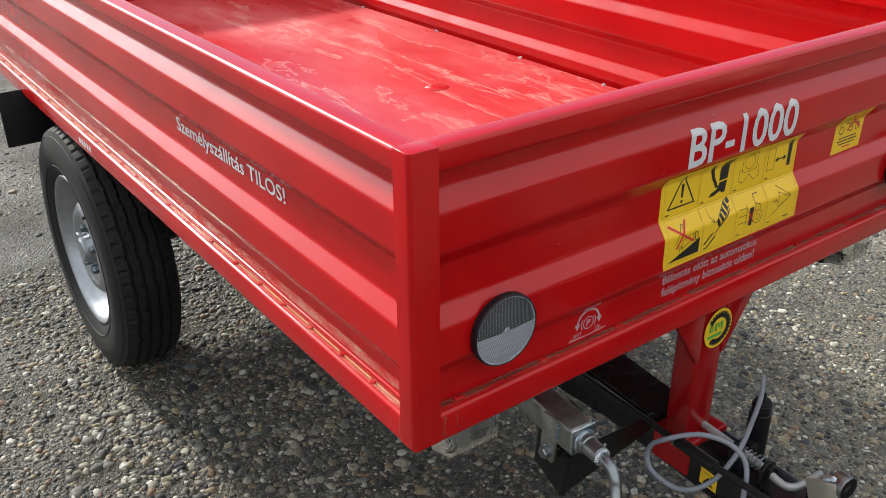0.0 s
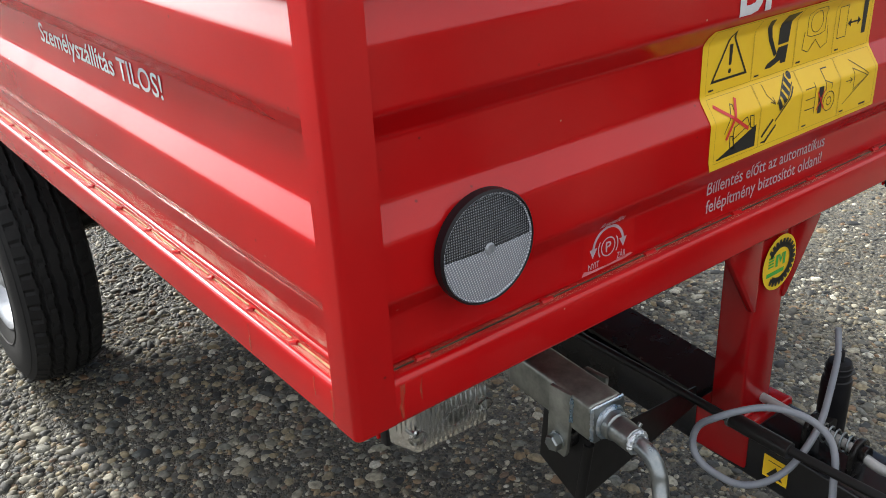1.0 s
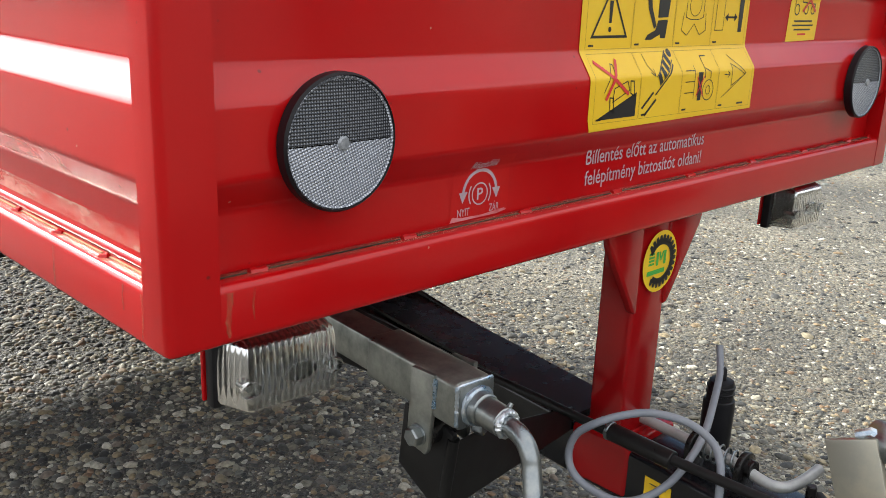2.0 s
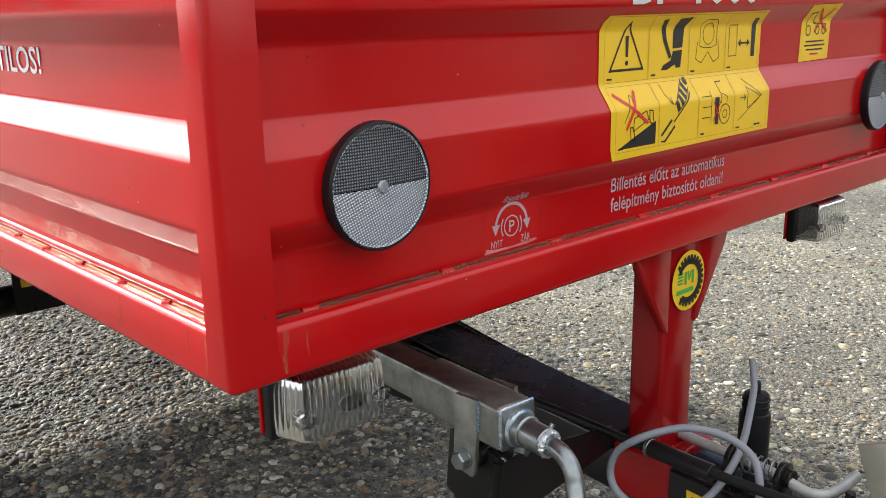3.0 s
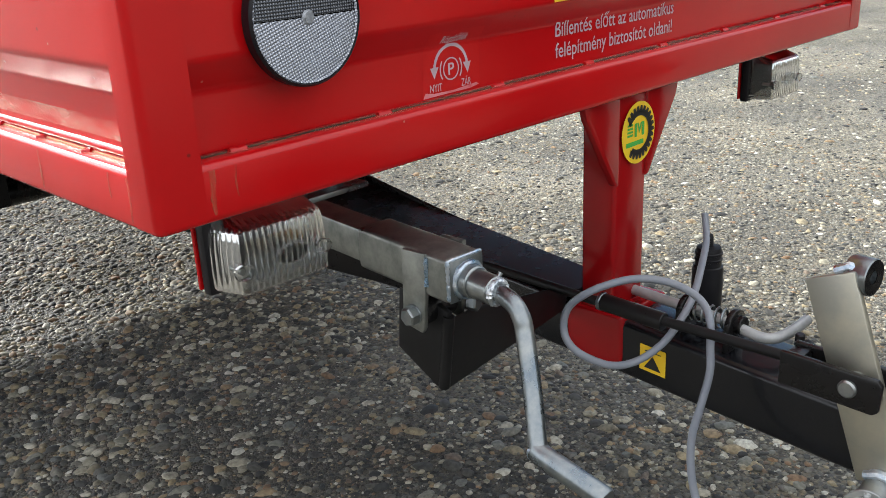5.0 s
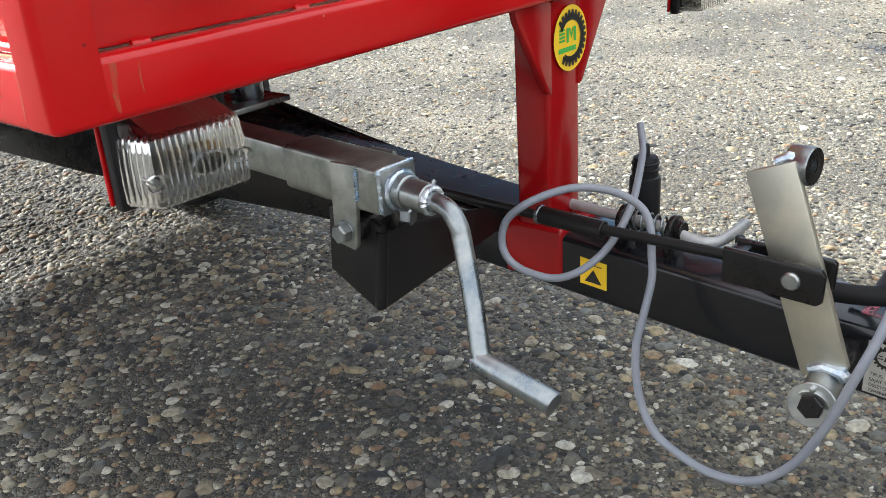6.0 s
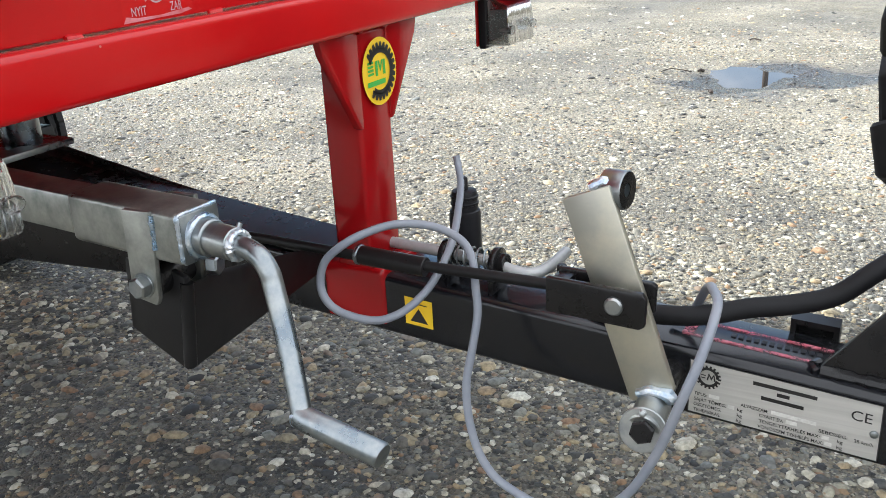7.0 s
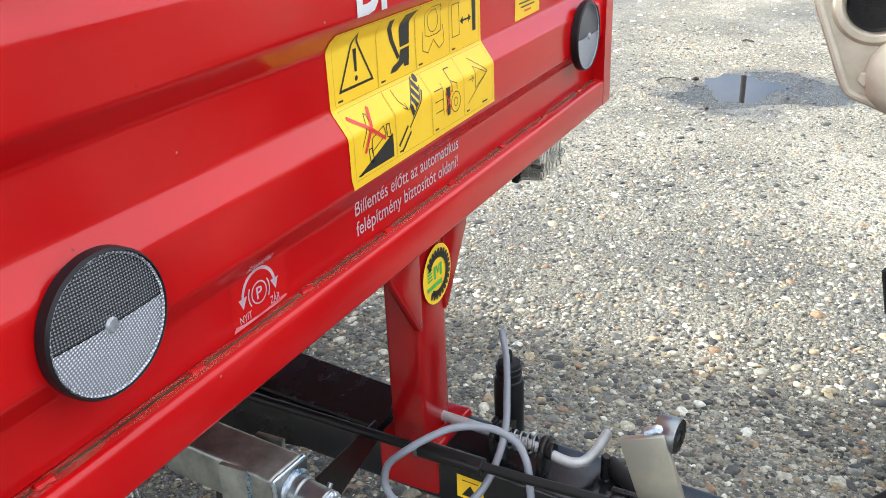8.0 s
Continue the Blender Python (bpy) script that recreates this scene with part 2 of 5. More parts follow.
bsdf(BARBLACK).inputs["Coat Roughness"].default_value = 0.16
bsdf(BARBLACK).inputs["Specular IOR Level"].default_value = 0.30
MATTBLACK = worn("dull_black_paint", (0.005, 0.005, 0.0055), (0.011, 0.0105, 0.0105), 0.42, 40, 0, 0.0, 0.06, 0.6)
bsdf(MATTBLACK).inputs["Specular IOR Level"].default_value = 0.25
ZINC = worn("zinc_plating", (0.12, 0.155, 0.19), (0.40, 0.41, 0.39), 0.20, 34, 0.95, 0, 0.10, 0.46)
TUBE = worn("weathered_galvanised_tube", (0.15, 0.165, 0.16), (0.46, 0.47, 0.43), 0.26, 34, 0.85, 0, 0.12, 0.55)
GALV = worn("dull_galvanised_rod", (0.30, 0.31, 0.315), (0.47, 0.475, 0.47), 0.38, 60, 0.45, 0, 0.06, 0.5)
YZINC = worn("yellow_zinc_plating", (0.40, 0.395, 0.345), (0.62, 0.575, 0.44), 0.34, 22, 0.85, 0, 0.05, 0.48)
WELD = worn("weld_bead_metal", (0.20, 0.34, 0.50), (0.74, 0.76, 0.78), 0.22, 160, 1.0, 0, 0.5, 0.45)
RUBBER = worn("tyre_rubber", (0.008, 0.008, 0.009), (0.017, 0.017, 0.017), 0.70, 60, 0, 0, 0.3, 0.8)
HOSE = worn("black_hose_rubber", (0.004, 0.004, 0.005), (0.008, 0.008, 0.009), 0.6, 60, 0, 0, 0.2, 0.75)
PLASTIC = worn("black_plastic", (0.006, 0.006, 0.008), (0.011, 0.011, 0.013), 0.42, 60, 0, 0, 0.1, 0.5)
RIMPAINT = worn("silver_rim_paint", (0.27, 0.29, 0.32), (0.38, 0.395, 0.42), 0.34, 50, 0.8, 0, 0.05, 0.45)
CABLE = worn("grey_cable_sheath", (0.165, 0.185, 0.225), (0.22, 0.235, 0.265), 0.42, 60, 0, 0, 0.05, 0.55)
YELLOW = worn("yellow_vinyl", (0.80, 0.50, 0.012), (0.86, 0.58, 0.025), 0.42, 18, 0, 0, 0.02, 0.45)
for rubbery in (RUBBER, PLASTIC, HOSE):
    bsdf(rubbery).inputs["Specular IOR Level"].default_value = 0.28
INK = material("black_print", (0.012, 0.012, 0.012), 0.4)
REDINK = material("red_print", (0.62, 0.03, 0.03), 0.4)
WHITE = worn("white_print", (0.55, 0.55, 0.57), (0.68, 0.68, 0.69), 0.4, 60)
PALE = worn("thin_white_print", (0.38, 0.25, 0.29), (0.53, 0.41, 0.45), 0.4, 60)
FILM = worn("lifted_clear_film", (0.50, 0.05, 0.06), (0.66, 0.30, 0.32), 0.3, 120)
GREEN = material("green_print", (0.05, 0.38, 0.06), 0.4)
PLATE = worn("brushed_plate", (0.36, 0.35, 0.325), (0.49, 0.48, 0.445), 0.38, 40, 0.35, 0, 0.03, 0.5, (1, 0.1, 4))
CLEARRED = worn("clear_vinyl_over_red", (0.46, 0.004, 0.005), (0.52, 0.006, 0.006), 0.24, 20)
PINK = worn("pink_marking_paint", (0.50, 0.05, 0.09), (0.66, 0.26, 0.31), 0.5, 120)
SLOT_DARK = worn("dark_rusty_slot", (0.020, 0.010, 0.006), (0.10, 0.05, 0.028), 0.85, 90, 0, 0, 0.3)
DRIP = worn("dried_rust_run", (0.42, 0.06, 0.03), (0.50, 0.20, 0.10), 0.5, 120, 0, 0, 0.05, 0.6)
def sheer(m, least, most, scale, stretch=(1, 1, 1)):
    """Thin dirt: the paint below shows through in places."""
    wire(m, ramp(m, noisy(m, scale, 5, 0.65, stretch), [(0.36, (least,) * 3), (0.66, (most,) * 3)]).outputs["Color"], bsdf(m).inputs["Alpha"])
    return m


BULB = worn("bulb_amber_glass", (0.30, 0.16, 0.05), (0.45, 0.28, 0.12), 0.15, 90)
LAMPBACK = worn("dull_lamp_back", (0.05, 0.048, 0.045), (0.16, 0.155, 0.145), 0.45, 60, 0.3)
bsdf(BLACK).inputs["Specular IOR Level"].default_value = 0.30
CREAM = worn("cream_paint", (0.40, 0.36, 0.28), (0.62, 0.58, 0.47), 0.48, 22, 0, 0, 0.35, 0.7)
POLEWOOD = worn("weathered_wood", (0.05, 0.035, 0.025), (0.12, 0.09, 0.065), 0.8, 8, 0, 0, 0.2, 0.9, (6, 6, 0.4))
LEDGE = worn("rusty_ledge_dust", (0.56, 0.16, 0.12), (0.72, 0.42, 0.33), 0.45, 55, 0, 0, 0.1, 0.6, (5, 0.2, 1))
TWIG = worn("dry_bark", (0.02, 0.015, 0.012), (0.06, 0.045, 0.035), 0.8, 60)
BACKDROP_DARK = worn("backdrop_dark", (0.030, 0.030, 0.020), (0.075, 0.065, 0.045), 0.9, 1.5)
GRASS = worn("grass_blade", (0.07, 0.12, 0.03), (0.12, 0.17, 0.05), 0.6, 3)


def glass_lens(name, rough, tint):
    m = material(name, tint, rough)
    b = bsdf(m)
    b.inputs["Transmission Weight"].default_value = 1.0
    b.inputs["IOR"].default_value = 1.36
    return m


def prism_lens(name, dark, light, angle):
    """Moulded reflector face: a fine grid of small prisms."""
    m = material(name, dark, 0.18, 0.35)
    c = m.node_tree.nodes.new("ShaderNodeTexCoord")
    p = m.node_tree.nodes.new("ShaderNodeMapping")
    p.inputs["Rotation"].default_value = (0, radians(angle), 0)
    p.inputs["Scale"].default_value = (1, 0, 1)
    wire(m, c.outputs["Object"], p.inputs["Vector"])
    v = node(m, "ShaderNodeTexVoronoi", Scale=500.0, Randomness=0.0)
    wire(m, p.outputs["Vector"], v.inputs["Vector"])
    col = ramp(m, v.outputs["Distance"], [(0.12, light), (0.42, dark)])
    wire(m, col.outputs["Color"], bsdf(m).inputs["Base Color"])
    bump(m, v.outputs["Distance"], 0.8, 0.0016)
    return m


CLEAR = glass_lens("clear_lamp_plastic", 0.10, (0.66, 0.675, 0.67))
# the lens halves' tone is set in the colour: darker above, paler below
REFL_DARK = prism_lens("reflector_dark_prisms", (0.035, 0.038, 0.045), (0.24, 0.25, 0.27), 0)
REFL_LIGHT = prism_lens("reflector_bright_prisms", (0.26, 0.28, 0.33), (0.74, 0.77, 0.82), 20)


REFL_BOSS = worn("pale_reflector_boss", (0.20, 0.215, 0.235), (0.40, 0.42, 0.45), 0.25, 200, 0.2)


def water():
    m = material("puddle_water", (0.012, 0.013, 0.015), 0.01)
    bsdf(m).inputs["IOR"].default_value = 1.33
    bump(m, noisy(m, 6, 2), 0.006, 0.004)
    return m


WATER = water()


sheer(DRIP, 0.05, 0.50, 150, (1, 1, 0.25))
sheer(LEDGE, 0.05, 0.50, 40, (5, 0.4, 1))
TAN = worn("tan_seam_sealer", (0.30, 0.17, 0.07), (0.52, 0.36, 0.19), 0.7, 120)
FOOTDUST = sheer(worn("dried_foot_dust", (0.58, 0.18, 0.14), (0.70, 0.38, 0.30), 0.55, 60), 0.0, 0.62, 26, (1, 0.5, 2))
FAINT = material("faint_brown_print", (0.36, 0.22, 0.015), 0.45)
sheer(PINK, 0.25, 0.90, 70)
SEAMDIRT = sheer(worn("pale_seam_dirt", (0.24, 0.06, 0.04), (0.42, 0.22, 0.15), 0.7, 70), 0.0, 0.50, 45, (0.5, 3, 1))


# ---- mesh helpers ----
def part(name, bm, mat, parent=None, label="", smooth=None, sharp=35):
    """Links a bmesh as one mesh object under a thing or a part."""
    bmesh.ops.recalc_face_normals(bm, faces=bm.faces)
    me = bpy.data.meshes.new(name)
    if smooth is not False:
        for f in bm.faces:
            f.smooth = True
        for e in bm.edges:
            if len(e.link_faces) == 2 and e.calc_face_angle(0) > radians(sharp):
                e.smooth = False
    bm.to_mesh(me)
    bm.free()
    me.materials.append(mat)
    ob = new(name, me)
    if parent is not None:
        ob.parent = parent
    if label:
        ob["label"] = label
    return ob


def thing(name, at=(0, 0, 0)):
    e = new(name)
    e.location = at
    return e


def soften(bm, r, seg=2, limit=30):
    es = [e for e in bm.edges if len(e.link_faces) == 2 and e.calc_face_angle(0) > radians(limit)]
    if es and r > 0:
        bmesh.ops.bevel(bm, geom=es, offset=r, segments=seg, affect='EDGES', profile=0.5, clamp_overlap=True)
    return bm


def box(x0, x1, y0, y1, z0, z1, r=0.0, seg=2, bm=None):
    b = bmesh.new()
    bmesh.ops.create_cube(b, size=1, matrix=Matrix.Translation(((x0 + x1) / 2, (y0 + y1) / 2, (z0 + z1) / 2)) @ Matrix.Diagonal((x1 - x0, y1 - y0, z1 - z0, 1)))
    soften(b, r, seg)
    return merge(bm, b)


def merge(bm, other):
    if bm is None:
        return other
    me = bpy.data.meshes.new("tmp")
    other.to_mesh(me)
    other.free()
    bm.from_mesh(me)
    bpy.data.meshes.remove(me)
    return bm


def prism(poly, axis, a0, a1, r=0.0, seg=2):
    """A polygon extruded along one axis. poly: pairs in the other two axes, in xyz order."""
    bm = bmesh.new()

    def v3(p, a):
        q = list(p)
        q.insert("xyz".index(axis), a)
        return q
    lo = [bm.verts.new(v3(p, a0)) for p in poly]
    hi = [bm.verts.new(v3(p, a1)) for p in poly]
    bm.faces.new(lo)
    bm.faces.new(hi[::-1])
    n = len(poly)
    for i in range(n):
        bm.faces.new((lo[i], lo[(i + 1) % n], hi[(i + 1) % n], hi[i]))
    bmesh.ops.recalc_face_normals(bm, faces=bm.faces)
    return soften(bm, r, seg)


def lathe(profile, m, segs=32):
    """Turns (radius, height) pairs round the z axis of m."""
    bm = bmesh.new()
    rings = []
    for r, h in profile:
        if r < 1e-6:
            rings.append([bm.verts.new(m @ Vector((0, 0, h)))])
        else:
            rings.append([bm.verts.new(m @ Vector((r * math.cos(a), r * math.sin(a), h))) for a in (2 * math.pi * i / segs for i in range(segs))])
    for a, b in zip(rings, rings[1:]):
        for i in range(segs):
            j = (i + 1) % segs
            if len(a) == 1 and len(b) == 1:
                continue
            if len(a) == 1:
                bm.faces.new((a[0], b[i], b[j]))
            elif len(b) == 1:
                bm.faces.new((a[i], a[j], b[0]))
            else:
                bm.faces.new((a[i], a[j], b[j], b[i]))
    return bm


def hull(pts):
    """The convex solid round a few points."""
    bm = bmesh.new()
    for p in pts:
        bm.verts.new(p)
    got = bmesh.ops.convex_hull(bm, input=bm.verts[:])
    bmesh.ops.delete(bm, geom=list({v for v in got["geom_interior"] if isinstance(v, bmesh.types.BMVert)}), context='VERTS')
    return bm


def axis_pose(p, d):
    """The pose at p whose z axis is the direction d."""
    return Matrix.Translation(p) @ Vector(d).to_track_quat('Z', 'Y').to_matrix().to_4x4()


def rod(p, q, r, segs=20, r2=None, bevel=0.0):
    p, q = Vector(p), Vector(q)
    h = (q - p).length
    r2 = r if r2 is None else r2
    c = bevel
    return lathe([(0, 0), (r - c, 0), (r, c), (r2, h - c), (r2 - c, h), (0, h)], axis_pose(p, q - p), segs)


def spline(pts, n=8):
    pts = [Vector(p) for p in pts]
    out = []
    for i in range(len(pts) - 1):
        a, b, c, d = pts[max(i - 1, 0)], pts[i], pts[i + 1], pts[min(i + 2, len(pts) - 1)]
        for k in range(n):
            s = k / n
            out.append(0.5 * (2 * b + (c - a) * s + (2 * a - 5 * b + 4 * c - d) * s * s + (3 * b - a - 3 * c + d) * s ** 3))
    return out + [pts[-1]]


def sweep(pts, r, segs=14):
    """A round bar along a line of points."""
    pts = [Vector(p) for p in pts]
    bm = bmesh.new()
    rings = []
    up = None
    for i, p in enumerate(pts):
        d = (pts[min(i + 1, len(pts) - 1)] - pts[max(i - 1, 0)]).normalized()
        if up is None:
            up = d.orthogonal().normalized()
        up = (up - d * up.dot(d)).normalized()
        side = d.cross(up)
        rad = r[i] if isinstance(r, list) else r
        rings.append([bm.verts.new(p + rad * (math.cos(a) * up + math.sin(a) * side)) for a in (2 * math.pi * k / segs for k in range(segs))])
    for a, b in zip(rings, rings[1:]):
        for k in range(segs):
            bm.faces.new((a[k], a[(k + 1) % segs], b[(k + 1) % segs], b[k]))
    bm.faces.new(rings[0][::-1])
    bm.faces.new(rings[-1])
    return bm


def hexhead(p, d, af, h, spin=0.3):
    """A bolt head or nut, af across its flats."""
    R = af / math.sqrt(3)
    m = axis_pose(p, d) @ Matrix.Rotation(spin, 4, 'Z')
    return lathe([(0, 0), (R, 0), (R, h * 0.82), (R * 0.84, h), (0, h)], m, 6)


def bead(pts, r, seed=0):
    """A lumpy weld bead along a line."""
    rnd = random.Random(seed)
    pts = [Vector(p) for p in pts]
    line = []
    for a, b in zip(pts, pts[1:]):
        n = max(3, int((b - a).length / (r * 0.9)))
        line += [a.lerp(b, k / n) for k in range(n)]
    line.append(pts[-1])
    return sweep(line, [r * rnd.uniform(0.72, 1.15) for _ in line], 8)


# ---- flat prints, laid on a surface ----
class Drawing:
    """2D drawing in (u, v) metres, put into space by a function of (u, v, lift)."""

    def poly(self, pts, bm):
        vs = [bm.verts.new((u, v, 0)) for u, v in pts]
        if len(vs) > 2:
            bm.faces.new(vs)

    def stroke(self, pts, w, bm, closed=False):
        pts = [Vector(p) for p in pts]
        n = len(pts)
        side = lambda a, b: Vector((a.y - b.y, b.x - a.x)).normalized()
        rows = []
        for i, p in enumerate(pts):
            before = side(pts[i - 1], p) if i or closed else None
            after = side(p, pts[(i + 1) % n]) if i < n - 1 or closed else None
            before, after = before or after, after or before
            m = (before + after) / max(0.35, 1 + before.dot(after)) * w / 2
            rows.append([bm.verts.new((*(p - m), 0)), bm.verts.new((*(p + m), 0))])
        for a, b in zip(rows, rows[1:] + rows[:1] if closed else rows[1:]):
            bm.faces.new((a[0], b[0], b[1], a[1]))

    def circle(self, c, r, n=28, a0=0, a1=360):
        return [(c[0] + r * math.cos(radians(a0 + (a1 - a0) * k / n)), c[1] + r * math.sin(radians(a0 + (a1 - a0) * k / n))) for k in range(n + (a1 - a0 < 360))]

    def put(self, name, bm, mat, parent, lift, label=""):
        for v in self.cuts:
            bmesh.ops.bisect_plane(bm, geom=bm.verts[:] + bm.edges[:] + bm.faces[:], plane_co=(0, v, 0), plane_no=(0, 1, 0))
        for vert in bm.verts:
            vert.co = self.lay(vert.co.x, vert.co.y, lift)
        me = bpy.data.meshes.new(name)
        bm.to_mesh(me)
        bm.free()
        me.materials.append(mat)
        ob = new(name, me)
        ob.parent = parent
        if label:
            ob["label"] = label
        return ob


def Print(lay, cuts=()):
    d = Drawing()
    d.lay, d.cuts = lay, cuts
    return d


def letters(text, u0, v0, width, height, bm=None, shear=0.0, bold=0.0):
    """Flat letters that fill a width and a cap height from (u0, v0)."""
    cu = bpy.data.curves.new("tmp", 'FONT')
    cu.body = text
    cu.resolution_u = 3
    cu.offset = bold
    ob = bpy.data.objects.new("tmp", cu)
    scene.collection.objects.link(ob)
    me = bpy.data.meshes.new_from_object(ob.evaluated_get(bpy.context.evaluated_depsgraph_get()))
    bpy.data.objects.remove(ob)
    bpy.data.curves.remove(cu)
    b = bmesh.new()
    b.from_mesh(me)
    bpy.data.meshes.remove(me)
    xs = [v.co.x for v in b.verts]
    x0, x1 = min(xs), max(xs)
    cap = 0.69
    for v in b.verts:
        y = v.co.y / cap * height
        v.co = ((v.co.x - x0) / (x1 - x0) * width + u0 + y * shear, y + v0, 0)
    return merge(bm, b)


# ---- ground ----
def ground_height(x, y):
    h = 0.010 * noise.noise((x * 1.1, y * 1.1, 0)) + 0.005 * noise.noise((x * 4, y * 4, 3)) - 0.006
    d = math.hypot((x - 3.46) / 0.56, (y - 0.20) / 0.34)
    d2 = math.hypot((x - 3.56) / 0.36, (y + 0.21) / 0.26)
    if min(d, d2) < 1.4:
        h += 0.005 * noise.noise((x * 8, y * 8, 7)) + 0.004 * noise.noise((x * 17, y * 17, 9))
    return h - 0.030 * max(0, 1.25 - d) - 0.018 * max(0, 1.1 - d2)


def ground():
    bm = bmesh.new()
    # finer near the trailer, then one ring out to the horizon
    n = 260
    x0, x1, y0, y1 = -2.0, 7.0, -3.0, 6.0
    grid = {}
    for i in range(n + 1):
        for j in range(n + 1):
            x, y = x0 + (x1 - x0) * i / n, y0 + (y1 - y0) * j / n
            edge = min(i, j, n - i, n - j) / 8
            grid[i, j] = bm.verts.new((x, y, (ground_height(x, y) + 0.006) * min(1, edge) - 0.006))
    for i in range(n):
        for j in range(n):
            bm.faces.new((grid[i, j], grid[i + 1, j], grid[i + 1, j + 1], grid[i, j + 1]))
    far = 400
    out = [bm.verts.new((x, y, -0.006)) for x, y in ((-far, -far), (far, -far), (far, far), (-far, far))]
    sides = [[grid[i, 0] for i in range(n + 1)], [grid[n, j] for j in range(n + 1)], [grid[n - i, n] for i in range(n + 1)], [grid[0, n - j] for j in range(n + 1)]]
    for k, side in enumerate(sides):
        bm.faces.new([out[k]] + [out[(k + 1) % 4]] + side[::-1])
    ob = part("ground", bm, GRAVEL)
    return tagged(ob, "damp compacted grey gravel yard with worn stones", "ground", kind="structure")


def pebbles(name, rects, seed, segs, label, flat=0.28):
    """Loose rounded stones, one mesh. rects: (x0, x1, y0, y1, count, least size, largest size)."""
    rnd = np.random.RandomState(seed)
    b = bmesh.new()
    bmesh.ops.create_icosphere(b, subdivisions=segs, radius=1)
    base = np.array([v.co[:] for v in b.verts])
    tris = np.array([[v.index for v in f.verts] for f in b.faces])
    b.free()
    verts, faces, count = [], [], 0
    for x0, x1, y0, y1, n, s0, s1 in rects:
        s = s0 + (s1 - s0) * rnd.rand(n) ** 2.4
        px, py = x0 + (x1 - x0) * rnd.rand(n), y0 + (y1 - y0) * rnd.rand(n)
        keep = (np.hypot((px - 3.46) / 0.56, (py - 0.2) / 0.34) > 0.40 + 0.5 * rnd.rand(n)) & (np.hypot((px - 3.56) / 0.36, (py + 0.21) / 0.26) > 0.5 + 0.4 * rnd.rand(n))
        s, px, py = s[keep], px[keep], py[keep]
        n = len(s)
        ang = rnd.rand(n) * 6.283
        dims = np.stack([s * (0.8 + 0.5 * rnd.rand(n)), s * (0.55 + 0.4 * rnd.rand(n)), s * (flat + 0.22 * rnd.rand(n))], 1)
        lump = 1 + 0.26 * (rnd.rand(n, len(base)) - 0.5)
        p = base[None] * lump[..., None] * dims[:, None]
        tilt = (rnd.rand(n) - 0.5) * 0.7
        z = p[..., 2] + p[..., 0] * np.sin(tilt)[:, None]
        x = p[..., 0] * np.cos(ang)[:, None] - p[..., 1] * np.sin(ang)[:, None] + px[:, None]
        y = p[..., 0] * np.sin(ang)[:, None] + p[..., 1] * np.cos(ang)[:, None] + py[:, None]
        h = np.array([ground_height(a, c) for a, c in zip(px, py)])
        z = z + (h - dims[:, 2] * 0.18)[:, None]
        verts.append(np.stack([x, y, z], 2).reshape(-1, 3))
        faces.append((tris[None] + (count + np.arange(n) * len(base))[:, None, None]).reshape(-1, 3))
        count += n * len(base)
    v, f = np.concatenate(verts), np.concatenate(faces)
    me = bpy.data.meshes.new(name)
    me.vertices.add(len(v))
    me.vertices.foreach_set("co", v.ravel())
    me.loops.add(f.size)
    me.loops.foreach_set("vertex_index", f.ravel())
    me.polygons.add(len(f))
    me.polygons.foreach_set("loop_start", np.arange(len(f)) * 3)
    me.polygons.foreach_set("use_smooth", np.ones(len(f), bool))
    me.update(calc_edges=True)
    me.materials.append(PEBBLE)
    return tagged(new(name, me), label, "gravel", kind="stuff")


def puddle(name, cx, cy, rx, ry, seed, mat, rise, label):
    """Level water lying in a hollow of the ground; the ground draws its shore."""
    bm = bmesh.new()
    level = ground_height(cx, cy) + rise
    n = 90
    vs = []
    for k in range(n):
        a = 2 * math.pi * k / n
        s = 1 + 0.38 * noise.noise((math.cos(a) * 1.3 + seed, math.sin(a) * 1.3, seed)) + 0.12 * noise.noise((math.cos(a) * 3.2, math.sin(a) * 3.2, seed))
        vs.append(bm.verts.new((cx + rx * s * math.cos(a), cy + ry * s * math.sin(a), level)))
    bm.faces.new(vs)
    return tagged(part(name, bm, mat), label, "puddle", kind="structure")


ground()
pebbles("gravel", [(-0.35, 1.5, -0.5, 1.9, 56000, 0.0018, 0.0088), (0.25, 1.3, 1.9, 2.7, 9000, 0.0026, 0.0098), (1.5, 2.6, -0.9, 2.4, 19000, 0.0024, 0.0098), (-0.9, -0.35, 0.4, 2.4, 6000, 0.0024, 0.0098), (2.6, 4.6, -1.2, 3.2, 13000, 0.003, 0.011), (-0.9, 1.0, 2.6, 5.0, 4000, 0.005, 0.012), (2.95, 4.2, -0.45, 0.7, 7000, 0.0018, 0.007)],
        5, 1, "loose rounded grey, tan and white gravel stones")
pebbles("river_pebbles", [(-0.9, 2.6, -0.9, 2.6, 2400, 0.007, 0.017), (0.0, 1.5, -0.5, 1.0, 2200, 0.006, 0.016), (2.6, 5.5, -1.5, 4.0, 1600, 0.008, 0.018)],
        9, 2, "larger smooth river pebbles pressed into the gravel")
pebbles("coarse_gravel", [(-0.12, 0.85, 0.72, 1.80, 3600, 0.005, 0.0130), (0.30, 1.05, 1.72, 2.50, 1500, 0.005, 0.0125), (-0.35, 0.0, 0.6, 1.9, 500, 0.006, 0.014)],
        21, 2, "chunky loose brownish gravel lumps under the trailer", 0.46)


def twig(at, to, r):
    bm = sweep(spline([at, ((at[0] * 2 + to[0]) / 3 + 0.01, (at[1] * 2 + to[1]) / 3, at[2] + 0.004), to], 4), r, 6)
